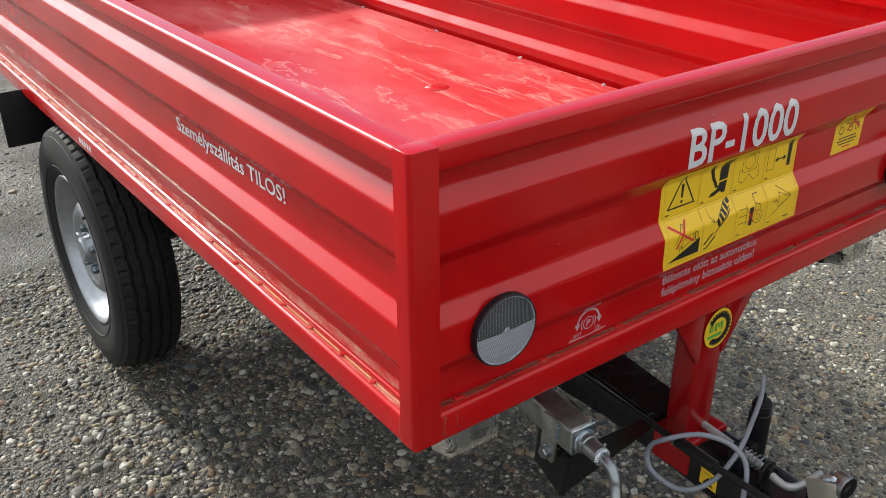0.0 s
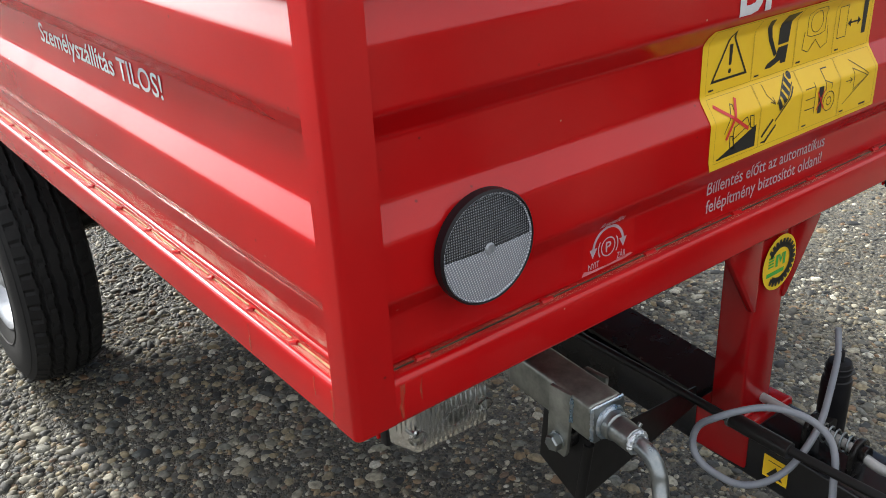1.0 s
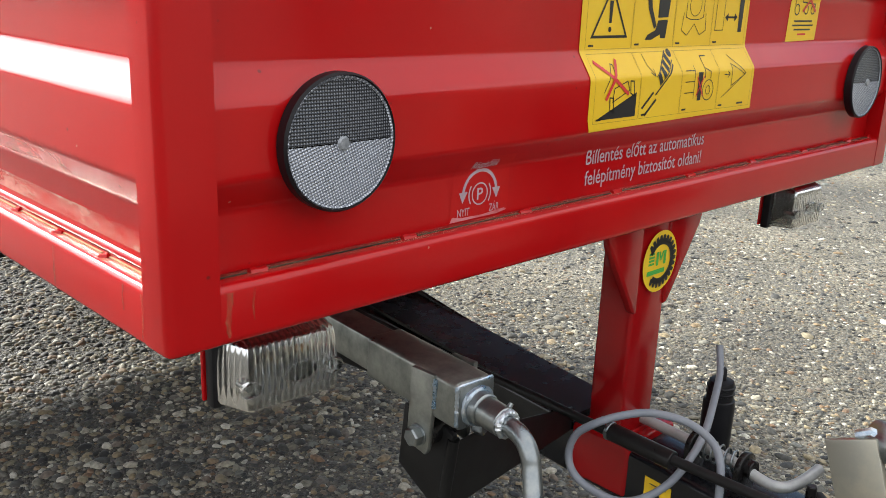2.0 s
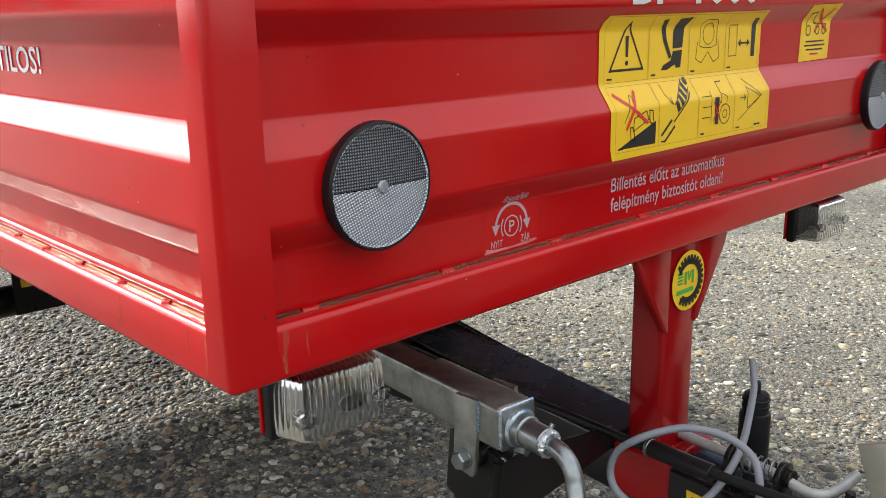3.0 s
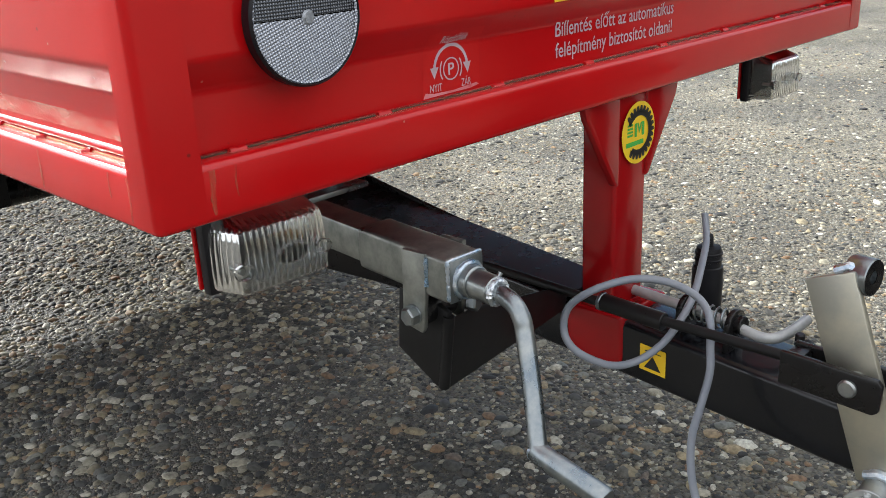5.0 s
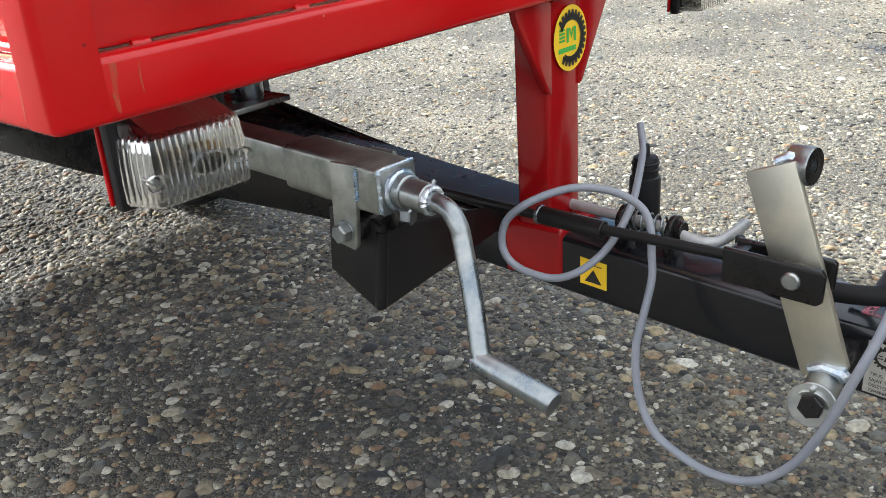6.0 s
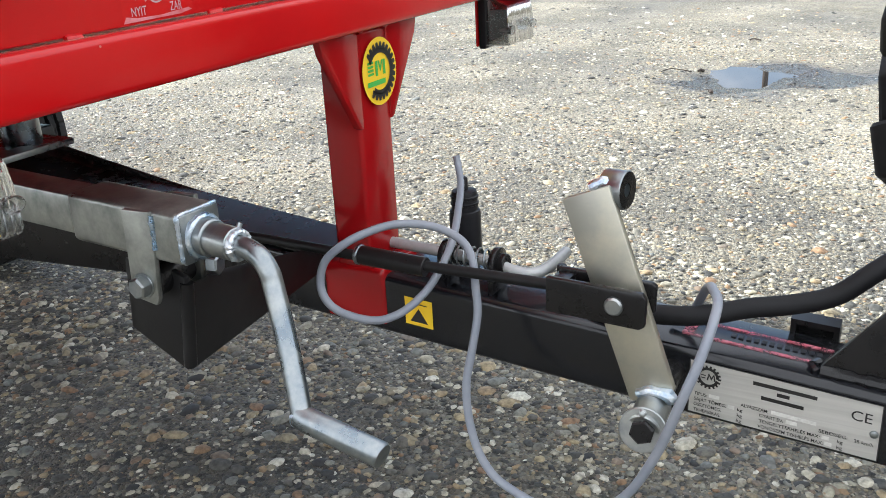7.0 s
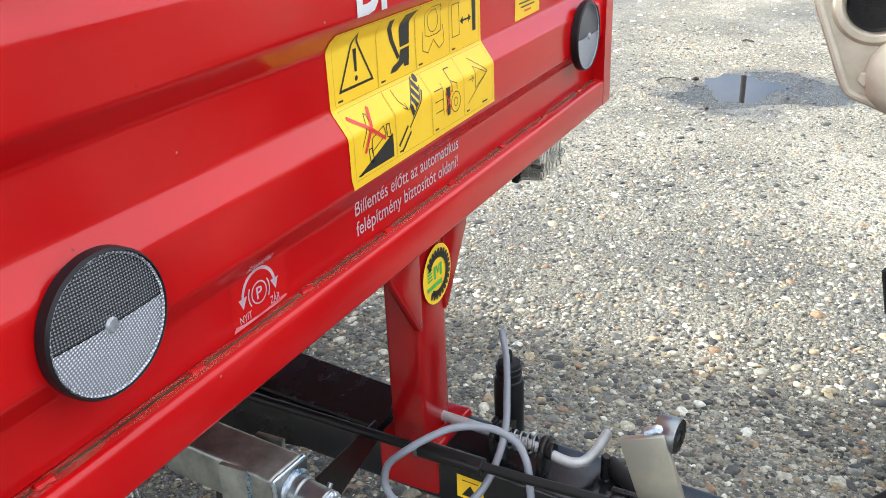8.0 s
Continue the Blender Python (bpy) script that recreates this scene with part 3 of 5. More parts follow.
    return tagged(part("twig", bm, TWIG), "thin dark dry twig lying on wet gravel", "twig")


puddle("puddle_water", 3.46, 0.205, 0.44, 0.245, 1.3, WATER, 0.0105, "clear rain puddle reflecting the sky in gravel")

for a, b, r in (((3.425, 0.538), (3.540, 0.445), 0.002), ((3.548, 0.418), (3.560, 0.400), 0.0065), ((3.150, 0.284), (3.130, 0.272), 0.007), ((4.235, 0.350), (4.243, 0.300), 0.004)):
    twig((*a, ground_height(*a) + r * 0.7), (*b, ground_height(*b) + r * 0.7), r)

# ---- the trailer ----
W, L, TOP, BOT = 1.036, 2.25, 0.920, 0.579
trailer = tagged(thing("tipping_trailer"), "small red steel tipping farm trailer standing on gravel", "trailer")

# pressed sheet of the walls: depth behind the face of the rails, and height
PROF = [(0.018, 0.897), (0.018, 0.870), (0.004, 0.850), (0.004, 0.806), (0.018, 0.786), (0.018, 0.740), (0.004, 0.720), (0.004, 0.676), (0.018, 0.656), (0.018, 0.618)]
SIDE_PROF = PROF[:-1] + [(0.018, 0.638), (0.0145, 0.618)]


def round_line(pts, r=0.006, n=4):
    out = [Vector(pts[0])]
    for a, b, c in zip(pts, pts[1:], pts[2:]):
        a, b, c = Vector(a), Vector(b), Vector(c)
        p = b + (a - b).normalized() * min(r, (a - b).length * 0.45)
        q = b + (c - b).normalized() * min(r, (c - b).length * 0.45)
        for k in range(n + 1):
            s = k / n
            out.append((1 - s) ** 2 * p + 2 * s * (1 - s) * b + s * s * q)
    return out + [Vector(pts[-1])]


def held(line, far=0.012):
    """Extra points beside the bends keep the flats flat."""
    out = [line[0]]
    for a, b in zip(line, line[1:]):
        if (b - a).length > far:
            out += [a.lerp(b, 0.07), a.lerp(b, 0.93)]
        out.append(b)
    return out


LINE = held(round_line(PROF, 0.0032))
SIDE_LINE = held(round_line(SIDE_PROF, 0.0032))


def depth(z):
    """Depth of the pressed sheet at height z."""
    for a, b in zip(LINE, LINE[1:]):
        if b.y <= z <= a.y:
            return a.x + (b.x - a.x) * (a.y - z) / max(a.y - b.y, 1e-6)
    return LINE[0].x if z > LINE[0].y else LINE[-1].x


def sheet(to_world, a0, a1, name, label="", line=None):
    """Corrugated sheet 2 mm thick along a wall. to_world(a, d, z)."""
    bm = bmesh.new()
    line = line or LINE
    cols = []
    for a in [a0 + (a1 - a0) * k / 10 for k in range(11)]:
        dent = [0.0004 * noise.noise((a * 3.1, p.y * 6, 2.0)) for p in line]
        cols.append(([bm.verts.new(to_world(a, p.x + e, p.y)) for p, e in zip(line, dent)], [bm.verts.new(to_world(a, p.x + 0.002 + e, p.y)) for p, e in zip(line, dent)]))
    for (o0, i0), (o1, i1) in zip(cols, cols[1:]):
        for k in range(len(line) - 1):
            bm.faces.new((o0[k], o1[k], o1[k + 1], o0[k + 1]))
            bm.faces.new((i0[k], i0[k + 1], i1[k + 1], i1[k]))
        bm.faces.new((o0[0], i0[0], i1[0], o1[0]))
        bm.faces.new((o0[-1], o1[-1], i1[-1], i0[-1]))
    for o, i in (cols[0], cols[-1]):
        for k in range(len(line) - 1):
            bm.faces.new((o[k], o[k + 1], i[k + 1], i[k]))
    return part(name, bm, RED, trailer, label, sharp=60)


walls = {
    "front": (lambda a, d, z: (a, d, z), 0.030, W - 0.030),
    "near": (lambda a, d, z: (d, a, z), 0.022, L - 0.022),
    "far": (lambda a, d, z: (W - d, a, z), 0.022, L - 0.022),
    "back": (lambda a, d, z: (a, L - d, z), 0.030, W - 0.030),
}
front_panel = sheet(*walls["front"], "front_panel", "red corrugated steel front wall with warning stickers")
near_panel = sheet(*walls["near"], "side_panel", "red corrugated steel side wall with white lettering", SIDE_LINE)
sheet(*walls["far"], "side_panel", "", SIDE_LINE)
sheet(*walls["back"], "tailgate")


def rail_poly(z0, z1, d1, r):
    """Section of a rail (depth, height), rounded."""
    pts = []
    for (cx, cz, a) in ((r, z1 - r, 180), (d1 - r, z1 - r, 90), (d1 - r, z0 + r, 0), (r, z0 + r, -90)):
        for k in range(5):
            t = radians(a - 90 * k / 4)
            pts.append((cx + r * math.cos(t), cz + r * math.sin(t)))
    return pts


def rail(name, wall, z0, z1, d1, r, in0, label=""):
    to_world, _, _ = walls[wall]
    end = (W if wall in ("front", "back") else L) - in0
    bm = bmesh.new()
    poly = rail_poly(z0, z1, d1, r)
    rings = [[bm.verts.new(to_world(a, d, z)) for d, z in poly] for a in (in0, end)]
    n = len(poly)
    for k in range(n):
        bm.faces.new((rings[0][k], rings[0][(k + 1) % n], rings[1][(k + 1) % n], rings[1][k]))
    bm.faces.new(rings[0])
    bm.faces.new(rings[1][::-1])
    return part(name, bm, RED, trailer, label)


for wall, inset in (("front", 0.0335), ("near", 0.0255), ("far", 0.0255), ("back", 0.0335)):
    rail("top_rail", wall, 0.893, TOP, 0.030, 0.0055, inset)
    rail("bottom_rail", wall, BOT, 0.617, 0.034, 0.0052, inset)
for x in (0, W - 0.034):
    for y in (0, L - 0.026):
        ox, oy = (x, y) if x == 0 and y == 0 else (x + (0.034 if x else 0), y + (0.026 if y else 0))
        ox, oy = ox + (0.0004 if x else -0.0004), oy + (0.0004 if y else -0.0004)
        ix, iy = x + (0 if x else 0.034), y + (0 if y else 0.026)
        sx, sy = (1 if ix > ox else -1), (1 if iy > oy else -1)
        poly = [(ix, oy), (ix, iy), (ox, iy)] + [(ox + sx * 0.0060 * (1 - math.cos(t)), oy + sy * 0.0060 * (1 - math.sin(t))) for t in (math.pi / 2 * k / 6 for k in range(7))]
        bm = prism(poly, 'z', BOT + 0.0004, TOP + 0.0003)
        for z, r in ((BOT + 0.0004, 0.0040), (TOP + 0.0003, 0.0008)):
            rim_edges = [e for e in bm.edges if all(abs(v.co.z - z) < 1e-5 for v in e.verts)]
            bmesh.ops.bevel(bm, geom=rim_edges, offset=r, segments=3, affect='EDGES', profile=0.5, clamp_overlap=True)
        part("corner_post", bm, RED, trailer)

# bed
bed = part("bed_floor", box(0.030, W - 0.030, 0.030, L - 0.030, 0.622, 0.630, 0.001, 1), BED, trailer, "weathered red steel bed with dried tide marks")
for k, y in enumerate((0.42, 0.71, 0.99, 1.33, 1.70)):
    part("weld_tack", bead([(W - 0.034, y, 0.631), (W - 0.040, y + 0.004, 0.632)], 0.0035, k), WHITE, trailer)
part("weld_tack", bead([(0.66, 0.036, 0.632), (0.68, 0.037, 0.632)], 0.004, 9), WHITE, trailer)
part("dent_mark", lathe([(0, 0.0016), (0.028, 0.0016), (0.031, 0.0)], Matrix.Translation((0.70, 0.92, 0.630)) @ Matrix.Diagonal((1, 0.7, 1, 1)), 24), RED, trailer)
for y in (0.45, 0.90, 1.35, 1.75):
    part("cross_member", box(0.06, W - 0.06, y, y + 0.04, 0.575, 0.621, 0.003), RED, trailer)

# seam between wall sheet and bottom rail: short slots with weld lumps between them
rnd = random.Random(4)
x = 0.040
while x < W - 0.06:
    end = min(x + (0.020 if x < 0.05 else 0.108), W - 0.04)
    # the slot's shade is drawn as a thin dark rusty strip, slightly raised
    part("seam_slot", box(x, end, 0.0120, 0.0131, 0.6168, 0.6179), SLOT_DARK, trailer)
    part("weld_tack", bead([(end + 0.002, 0.013, 0.617), (end + 0.013, 0.012, 0.617)], 0.0030, int(x * 1000)), RED, trailer)
    x = end + 0.016
y = 0.030
k = 0
while y < L - 0.08:
    end = y + rnd.uniform(0.055, 0.075)
    part("seam_slot", box(0.0098, 0.0112, y, end, 0.6166, 0.6180), TAN, trailer)
    part("weld_tack", bead([(0.010, end + 0.001, 0.617), (0.006, end + 0.006, 0.6165)], 0.0028, k), RED, trailer)
    if k % 2 == 0:
        part("weld_tack", bead([(0.0165, end - 0.010, 0.619), (0.0165, end + 0.004, 0.618)], 0.0030, k + 50), RED, trailer)
    y = end + 0.012
    k += 1

part("sheet_lip", sweep([(0.0166, 0.026 + (L - 0.052) * k / 24, 0.6200 + 0.0003 * math.sin(k * 1.7)) for k in range(25)], 0.0034, 14), RED, trailer, "folded red lip along the foot of the side sheet")
bm = bmesh.new()
foot = [[bm.verts.new((x, 0.03 + (L - 0.06) * k / 12, z)) for x, z in ((0.0152, 0.6270), (0.0162, 0.6320), (0.0173, 0.6385))] for k in range(13)]
for a, b in zip(foot, foot[1:]):
    for k in range(2):
        bm.faces.new((a[k], b[k], b[k + 1], a[k + 1]))
part("ledge_dirt", bm, FOOTDUST, trailer, "dried pale dust along the foot of the side sheet")
part("ledge_dirt", box(0.0048, 0.0150, 0.035, L - 0.04, 0.6160, 0.6175), LEDGE, trailer, "orange rust dust along the ledge")

part("ledge_dirt", box(0.042, W - 0.042, 0.0062, 0.0172, 0.6163, 0.6175), SEAMDIRT, trailer, "pale dirt along the front seam")

# rust runs below the corner joints
def rust_run(at, axis, wide, low, seed):
    """A thin uneven trickle from the rail's rounded edge down its face."""
    rnd = random.Random(seed)
    n = 12
    left, right = [], []
    for k in range(n + 1):
        f = k / n
        z = 0.6122 + (low - 0.6122) * f
        c = at + 0.0006 * math.sin(f * 5 + seed) + rnd.uniform(-0.0002, 0.0002)
        h = wide * (0.5 - 0.22 * f + rnd.uniform(-0.10, 0.10)) * (1 if k < n else 0.4)
        left.append((c - h, z))
        right.append((c + h, z))
    part("rust_run", prism(left + right[::-1], axis, -0.0004, 0.002), DRIP, trailer)


rust_run(0.0395, 'y', 0.0046, 0.5845, 1)
rust_run(0.0565, 'y', 0.0016, 0.5920, 2)
rust_run(0.0280, 'x', 0.0028, 0.5840, 3)
rust_run(0.1530, 'x', 0.0030, 0.5850, 4)
rust_run(0.0520, 'x', 0.0012, 0.5960, 5)

# prints on the side wall
lay_side = lambda u, v, lift: (depth(v) - lift, u, v)
lay_front = lambda u, v, lift: (u, depth(v) - lift, v)
CREASES = [p.y for p in LINE]


side_print = Print(lambda u, v, lift: lay_side(-u, v, lift), CREASES)
bm = letters("Személyszállítás TILOS!", -0.636, 0.7620, 0.342, 0.0205, bold=0.012)
side_print.put("lettering", bm, WHITE, near_panel, 0.0007, "white Hungarian lettering forbidding passengers")
bm = bmesh.new()
for k in range(5):
    side_print.poly([(-1.155 + k * 0.016, 0.592), (-1.155 + k * 0.016 + 0.010, 0.592), (-1.155 + k * 0.016 + 0.010, 0.604), (-1.155 + k * 0.016, 0.604)], bm)
for v in bm.verts:
    v.co = (-0.0004, -v.co.x, v.co.y)
part("lettering", bm, WHITE, trailer, smooth=False)

front_print = Print(lay_front, CREASES)
bm = letters("BP-1000", 0.402, 0.808, 0.212, 0.047, bold=0.018)
front_print.put("lettering", bm, WHITE, front_panel, 0.0007, "white model number BP-1000")
bm = letters("Billentés előtt az automatikus", 0.3980, 0.6455, 0.192, 0.0125, bold=0.005)
bm = letters("felépítmény biztosítót oldani!", 0.3980, 0.6275, 0.190, 0.0125, bm, bold=0.005)
front_print.put("lettering", bm, PALE, front_panel, 0.0007, "white two-line Hungarian tipping notice")
# brake lever label
bm = bmesh.new()
front_print.poly([(0.236, 0.619), (0.300, 0.621), (0.300, 0.667), (0.240, 0.667)], bm)
brake_label = front_print.put("brake_label", bm, CLEARRED, front_panel, 0.0005, "clear parking brake label with white arrows")
bm = letters("P", 0.2645, 0.6335, 0.0065, 0.009, bold=0.01)
c = (0.2675, 0.638)
front_print.stroke(front_print.circle(c, 0.0082, 32), 0.0011, bm, True)
front_print.stroke(front_print.circle(c, 0.0118, 10, 145, 215), 0.0012, bm)
front_print.stroke(front_print.circle(c, 0.0118, 10, -35, 35), 0.0012, bm)
front_print.stroke(front_print.circle(c, 0.0182, 24, 8, 172), 0.0026, bm)
for s in (-1, 1):
    front_print.poly([(c[0] + s * 0.0225, c[1] + 0.003), (c[0] + s * 0.0135, c[1] + 0.003), (c[0] + s * 0.0185, c[1] - 0.0055)][::s], bm)
bm = letters("Rögzítőfék", 0.2545, 0.6585, 0.0285, 0.0055, bm, shear=0.25, bold=0.006)
bm = letters("NYIT", 0.2440, 0.6228, 0.0130, 0.0058, bm)
bm = letters("ZÁR", 0.2785, 0.6228, 0.0110, 0.0058, bm)
front_print.put("print", bm, PALE, brake_label, 0.0009)
bm = bmesh.new()
front_print.poly([(0.2365, 0.6192), (0.2880, 0.6198), (0.2990, 0.6215), (0.2960, 0.6232), (0.2700, 0.6212), (0.2480, 0.6216), (0.2390, 0.6232)], bm)
front_print.put("film_edge", bm, FILM, brake_label, 0.0007)


# yellow warning sticker
def cell_frame(p, u, v, w, h, bm):
    p.stroke([(u, v), (u + w, v), (u + w, v + h), (u, v + h)], 0.00035, bm, True)


S0, S1, T0, T1 = 0.3755, 0.6480, 0.6765, 0.7990
bm = bmesh.new()
front_print.poly([(S0 + 0.004, T0), (S1, T0 + 0.003), (S1 - 0.001, T1), (S0 + 0.004, T1 - 0.001), (S0 + 0.0, T1 - 0.006), (S0 + 0.001, T0 + 0.01)], bm)
sticker = front_print.put("warning_sticker", bm, YELLOW, front_panel, 0.0006, "yellow sticker with eight black safety pictograms")
bm = bmesh.new()
red = bmesh.new()
cw, ch = 0.0642, 0.0552
P = front_print
at = [[(S0 + 0.0075 + i * (cw + 0.001), T0 + 0.0065 + (1 - j) * (ch + 0.0035)) for i in range(4)] for j in range(2)]
for row in at:
    for u, v in row:
        lines = bmesh.new()
        cell_frame(P, u, v, cw, ch, lines)
        P.put("cell_frame", lines, FAINT, sticker, 0.0009)
        code = bmesh.new()
        P.poly([(u + 0.004, v + 0.0022), (u + 0.011, v + 0.0022), (u + 0.011, v + 0.0038), (u + 0.004, v + 0.0038)], code)
        P.put("code_bar", code, INK, sticker, 0.0009)
# triangle with exclamation mark
u, v = at[0][0]
P.stroke([(u + 0.008, v + 0.010), (u + 0.056, v + 0.010), (u + 0.032, v + 0.050)], 0.0022, bm, True)
P.poly([(u + 0.0303, v + 0.021), (u + 0.0337, v + 0.021), (u + 0.0345, v + 0.039), (u + 0.0295, v + 0.039)], bm)
P.poly(P.circle((u + 0.032, v + 0.0158), 0.0022, 12), bm)
P.put("pictogram", bm, INK, sticker, 0.0009)
bm = bmesh.new()


# boot under a slanted bar
def in_cell(at, pts):
    return [(at[0] + cw * x, at[1] + ch * y) for x, y in pts]


u, v = at[0][1]
P.poly(in_cell((u, v), [(0.24, 0.93), (0.36, 0.94), (0.42, 0.62), (0.56, 0.33), (0.50, 0.29), (0.34, 0.58)]), bm)
P.poly(in_cell((u, v), [(0.64, 0.94), (0.97, 0.96), (0.86, 0.80), (0.83, 0.47), (0.58, 0.46), (0.58, 0.72)]), bm)
P.poly(in_cell((u, v), [(0.59, 0.42), (0.83, 0.43), (0.80, 0.14), (0.68, 0.14), (0.66, 0.20), (0.46, 0.12), (0.30, 0.12), (0.36, 0.20), (0.54, 0.27)]), bm)
P.put("pictogram", bm, INK, sticker, 0.0009)
bm = bmesh.new()
# outlined machine front
u, v = at[0][2]
P.stroke([(u + 0.018, v + 0.026), (u + 0.018, v + 0.046), (u + 0.024, v + 0.050), (u + 0.042, v + 0.050), (u + 0.048, v + 0.046), (u + 0.048, v + 0.026), (u + 0.040, v + 0.024), (u + 0.026, v + 0.024)], 0.0007, bm, True)
P.stroke(P.circle((u + 0.033, v + 0.037), 0.010, 18), 0.0007, bm, True)
P.stroke([(u + 0.014, v + 0.030), (u + 0.012, v + 0.014), (u + 0.022, v + 0.010), (u + 0.033, v + 0.020), (u + 0.044, v + 0.010), (u + 0.054, v + 0.014), (u + 0.052, v + 0.030)], 0.0007, bm)
P.put("pictogram", bm, INK, sticker, 0.0009)
bm = bmesh.new()
# keep away: rectangle, double arrow, upright bar
u, v = at[0][3]
P.stroke([(u + 0.006, v + 0.014), (u + 0.021, v + 0.014), (u + 0.021, v + 0.044), (u + 0.006, v + 0.044)], 0.0007, bm, True)
P.stroke([(u + 0.027, v + 0.026), (u + 0.043, v + 0.026)], 0.0018, bm)
P.poly([(u + 0.023, v + 0.026), (u + 0.029, v + 0.022), (u + 0.029, v + 0.030)], bm)
P.poly([(u + 0.047, v + 0.026), (u + 0.041, v + 0.030), (u + 0.041, v + 0.022)], bm)
P.poly([(u + 0.050, v + 0.012), (u + 0.057, v + 0.012), (u + 0.058, v + 0.050), (u + 0.049, v + 0.050)], bm)
P.put("pictogram", bm, INK, sticker, 0.0009)
bm = bmesh.new()
# tipping on a slope, crossed out
u, v = at[1][0]
P.poly(in_cell((u, v), [(0.05, 0.05), (0.93, 0.05), (0.93, 0.42)]), bm)
P.stroke(in_cell((u, v), [(0.40, 0.30), (0.76, 0.46), (0.70, 0.60), (0.42, 0.50)]), 0.0009, bm, True)
for x, y in ((0.40, 0.24), (0.84, 0.47)):
    P.stroke(in_cell((u, v), [(x - 0.05, y - 0.06), (x + 0.04, y - 0.10), (x + 0.01, y + 0.12), (x - 0.07, y + 0.13)]), 0.0010, bm, True)
P.stroke(in_cell((u, v), [(0.20, 0.45), (0.42, 0.86), (0.46, 0.84), (0.44, 0.66)]), 0.0008, bm)
P.stroke(in_cell((u, v), [(0.07, 0.90), (0.74, 0.40)]), 0.0030, red)
P.put("cross_print", red, REDINK, sticker, 0.0012)
red = bmesh.new()
P.stroke(in_cell((u, v), [(0.56, 0.92), (0.24, 0.34)]), 0.0030, red)
P.put("cross_print", red, REDINK, sticker, 0.0014)
red = bmesh.new()
P.put("pictogram", bm, INK, sticker, 0.0009)
bm = bmesh.new()
# striped cylinder and rod
u, v = at[1][1]
d = Vector((0.62, 0.50)).normalized()
s = Vector((-d.y, d.x)) * 0.0042
a = Vector(in_cell((u, v), [(0.42, 0.56)])[0])
for k in range(4):
    q = a + d * (0.0082 * k)
    P.poly([q - s, q - s + d * 0.0052, q + s + d * 0.0072, q + s + d * 0.0020], bm)
P.stroke([a - s * 1.15, a - s * 1.15 + d * 0.033], 0.0010, bm)
P.stroke([a + s * 1.15, a + s * 1.15 + d * 0.034], 0.0010, bm)
P.poly(P.circle(a + d * 0.0365, 0.0036, 14), bm)
q = a - s * 1.7 + d * 0.004
P.stroke([q + d * 0.026, q - d * 0.014], 0.0016, bm)
for o in (-0.0040, 0.0040):
    n = Vector((-d.y, d.x)) * o
    P.stroke([q - d * 0.015 + n, q - d * 0.036 + n], 0.0024, bm)
P.stroke(in_cell((u, v), [(0.20, 0.97), (0.22, 0.80), (0.33, 0.66)]), 0.0007, bm)
P.stroke(in_cell((u, v), [(0.24, 0.70), (0.34, 0.64), (0.32, 0.76)]), 0.0007, bm)
P.put("pictogram", bm, INK, sticker, 0.0009)
bm = bmesh.new()
# between vehicles, crossed out
u, v = at[1][2]
for k in range(3):
    P.stroke([(u + 0.006, v + 0.018 + 0.010 * k), (u + 0.022, v + 0.018 + 0.010 * k)], 0.0008, bm)
P.stroke([(u + 0.022, v + 0.012), (u + 0.022, v + 0.042)], 0.0008, bm)
P.stroke(P.circle((u + 0.047, v + 0.019), 0.0095, 20), 0.0009, bm, True)
P.stroke(P.circle((u + 0.047, v + 0.019), 0.0040, 14), 0.0008, bm, True)
P.stroke([(u + 0.040, v + 0.030), (u + 0.040, v + 0.050), (u + 0.050, v + 0.050)], 0.0010, bm)
P.stroke([(u + 0.040, v + 0.040), (u + 0.050, v + 0.036), (u + 0.050, v + 0.030)], 0.0008, bm)
P.poly([(u + 0.029, v + 0.010), (u + 0.035, v + 0.010), (u + 0.036, v + 0.036), (u + 0.028, v + 0.036)], bm)
P.stroke([(u + 0.026, v + 0.032), (u + 0.038, v + 0.014)], 0.0015, red)
P.stroke([(u + 0.038, v + 0.032), (u + 0.026, v + 0.014)], 0.0015, red)
P.put("pictogram", bm, INK, sticker, 0.0009)
bm = bmesh.new()
# hitch triangle
u, v = at[1][3]
P.stroke([(u + 0.008, v + 0.010), (u + 0.052, v + 0.032), (u + 0.024, v + 0.050)], 0.0008, bm)
P.stroke([(u + 0.025, v + 0.021), (u + 0.025, v + 0.042), (u + 0.050, v + 0.031)], 0.0008, bm, True)
P.stroke([(u + 0.010, v + 0.032), (u + 0.020, v + 0.032)], 0.0008, bm)
P.stroke([(u + 0.017, v + 0.035), (u + 0.021, v + 0.032), (u + 0.017, v + 0.029)], 0.0008, bm)
P.poly([(u + 0.040, v + 0.0022), (u + 0.052, v + 0.0022), (u + 0.052, v + 0.0040), (u + 0.040, v + 0.0040)], bm)
P.put("pictogram", bm, INK, sticker, 0.0009)
P.put("cross_print", red, REDINK, sticker, 0.0012)

# small yellow sticker
bm = bmesh.new()
P.poly([(0.735, 0.7425), (0.806, 0.7435), (0.808, 0.8045), (0.738, 0.8035)], bm)
small = P.put("warning_sticker", bm, YELLOW, front_panel, 0.0006, "small yellow sticker with a crossed-out tractor")
DOWN = 0.0040


def small_line(name, pts, w, mat, lift, closed=False):
    bm = bmesh.new()
    P.stroke([(u, v - DOWN) for u, v in pts], w, bm, closed)
    P.put(name, bm, mat, small, lift)


small_line("outline_print", [(0.748, 0.785), (0.748, 0.798), (0.760, 0.800), (0.764, 0.788), (0.796, 0.786), (0.796, 0.782)], 0.0013, INK, 0.0009)
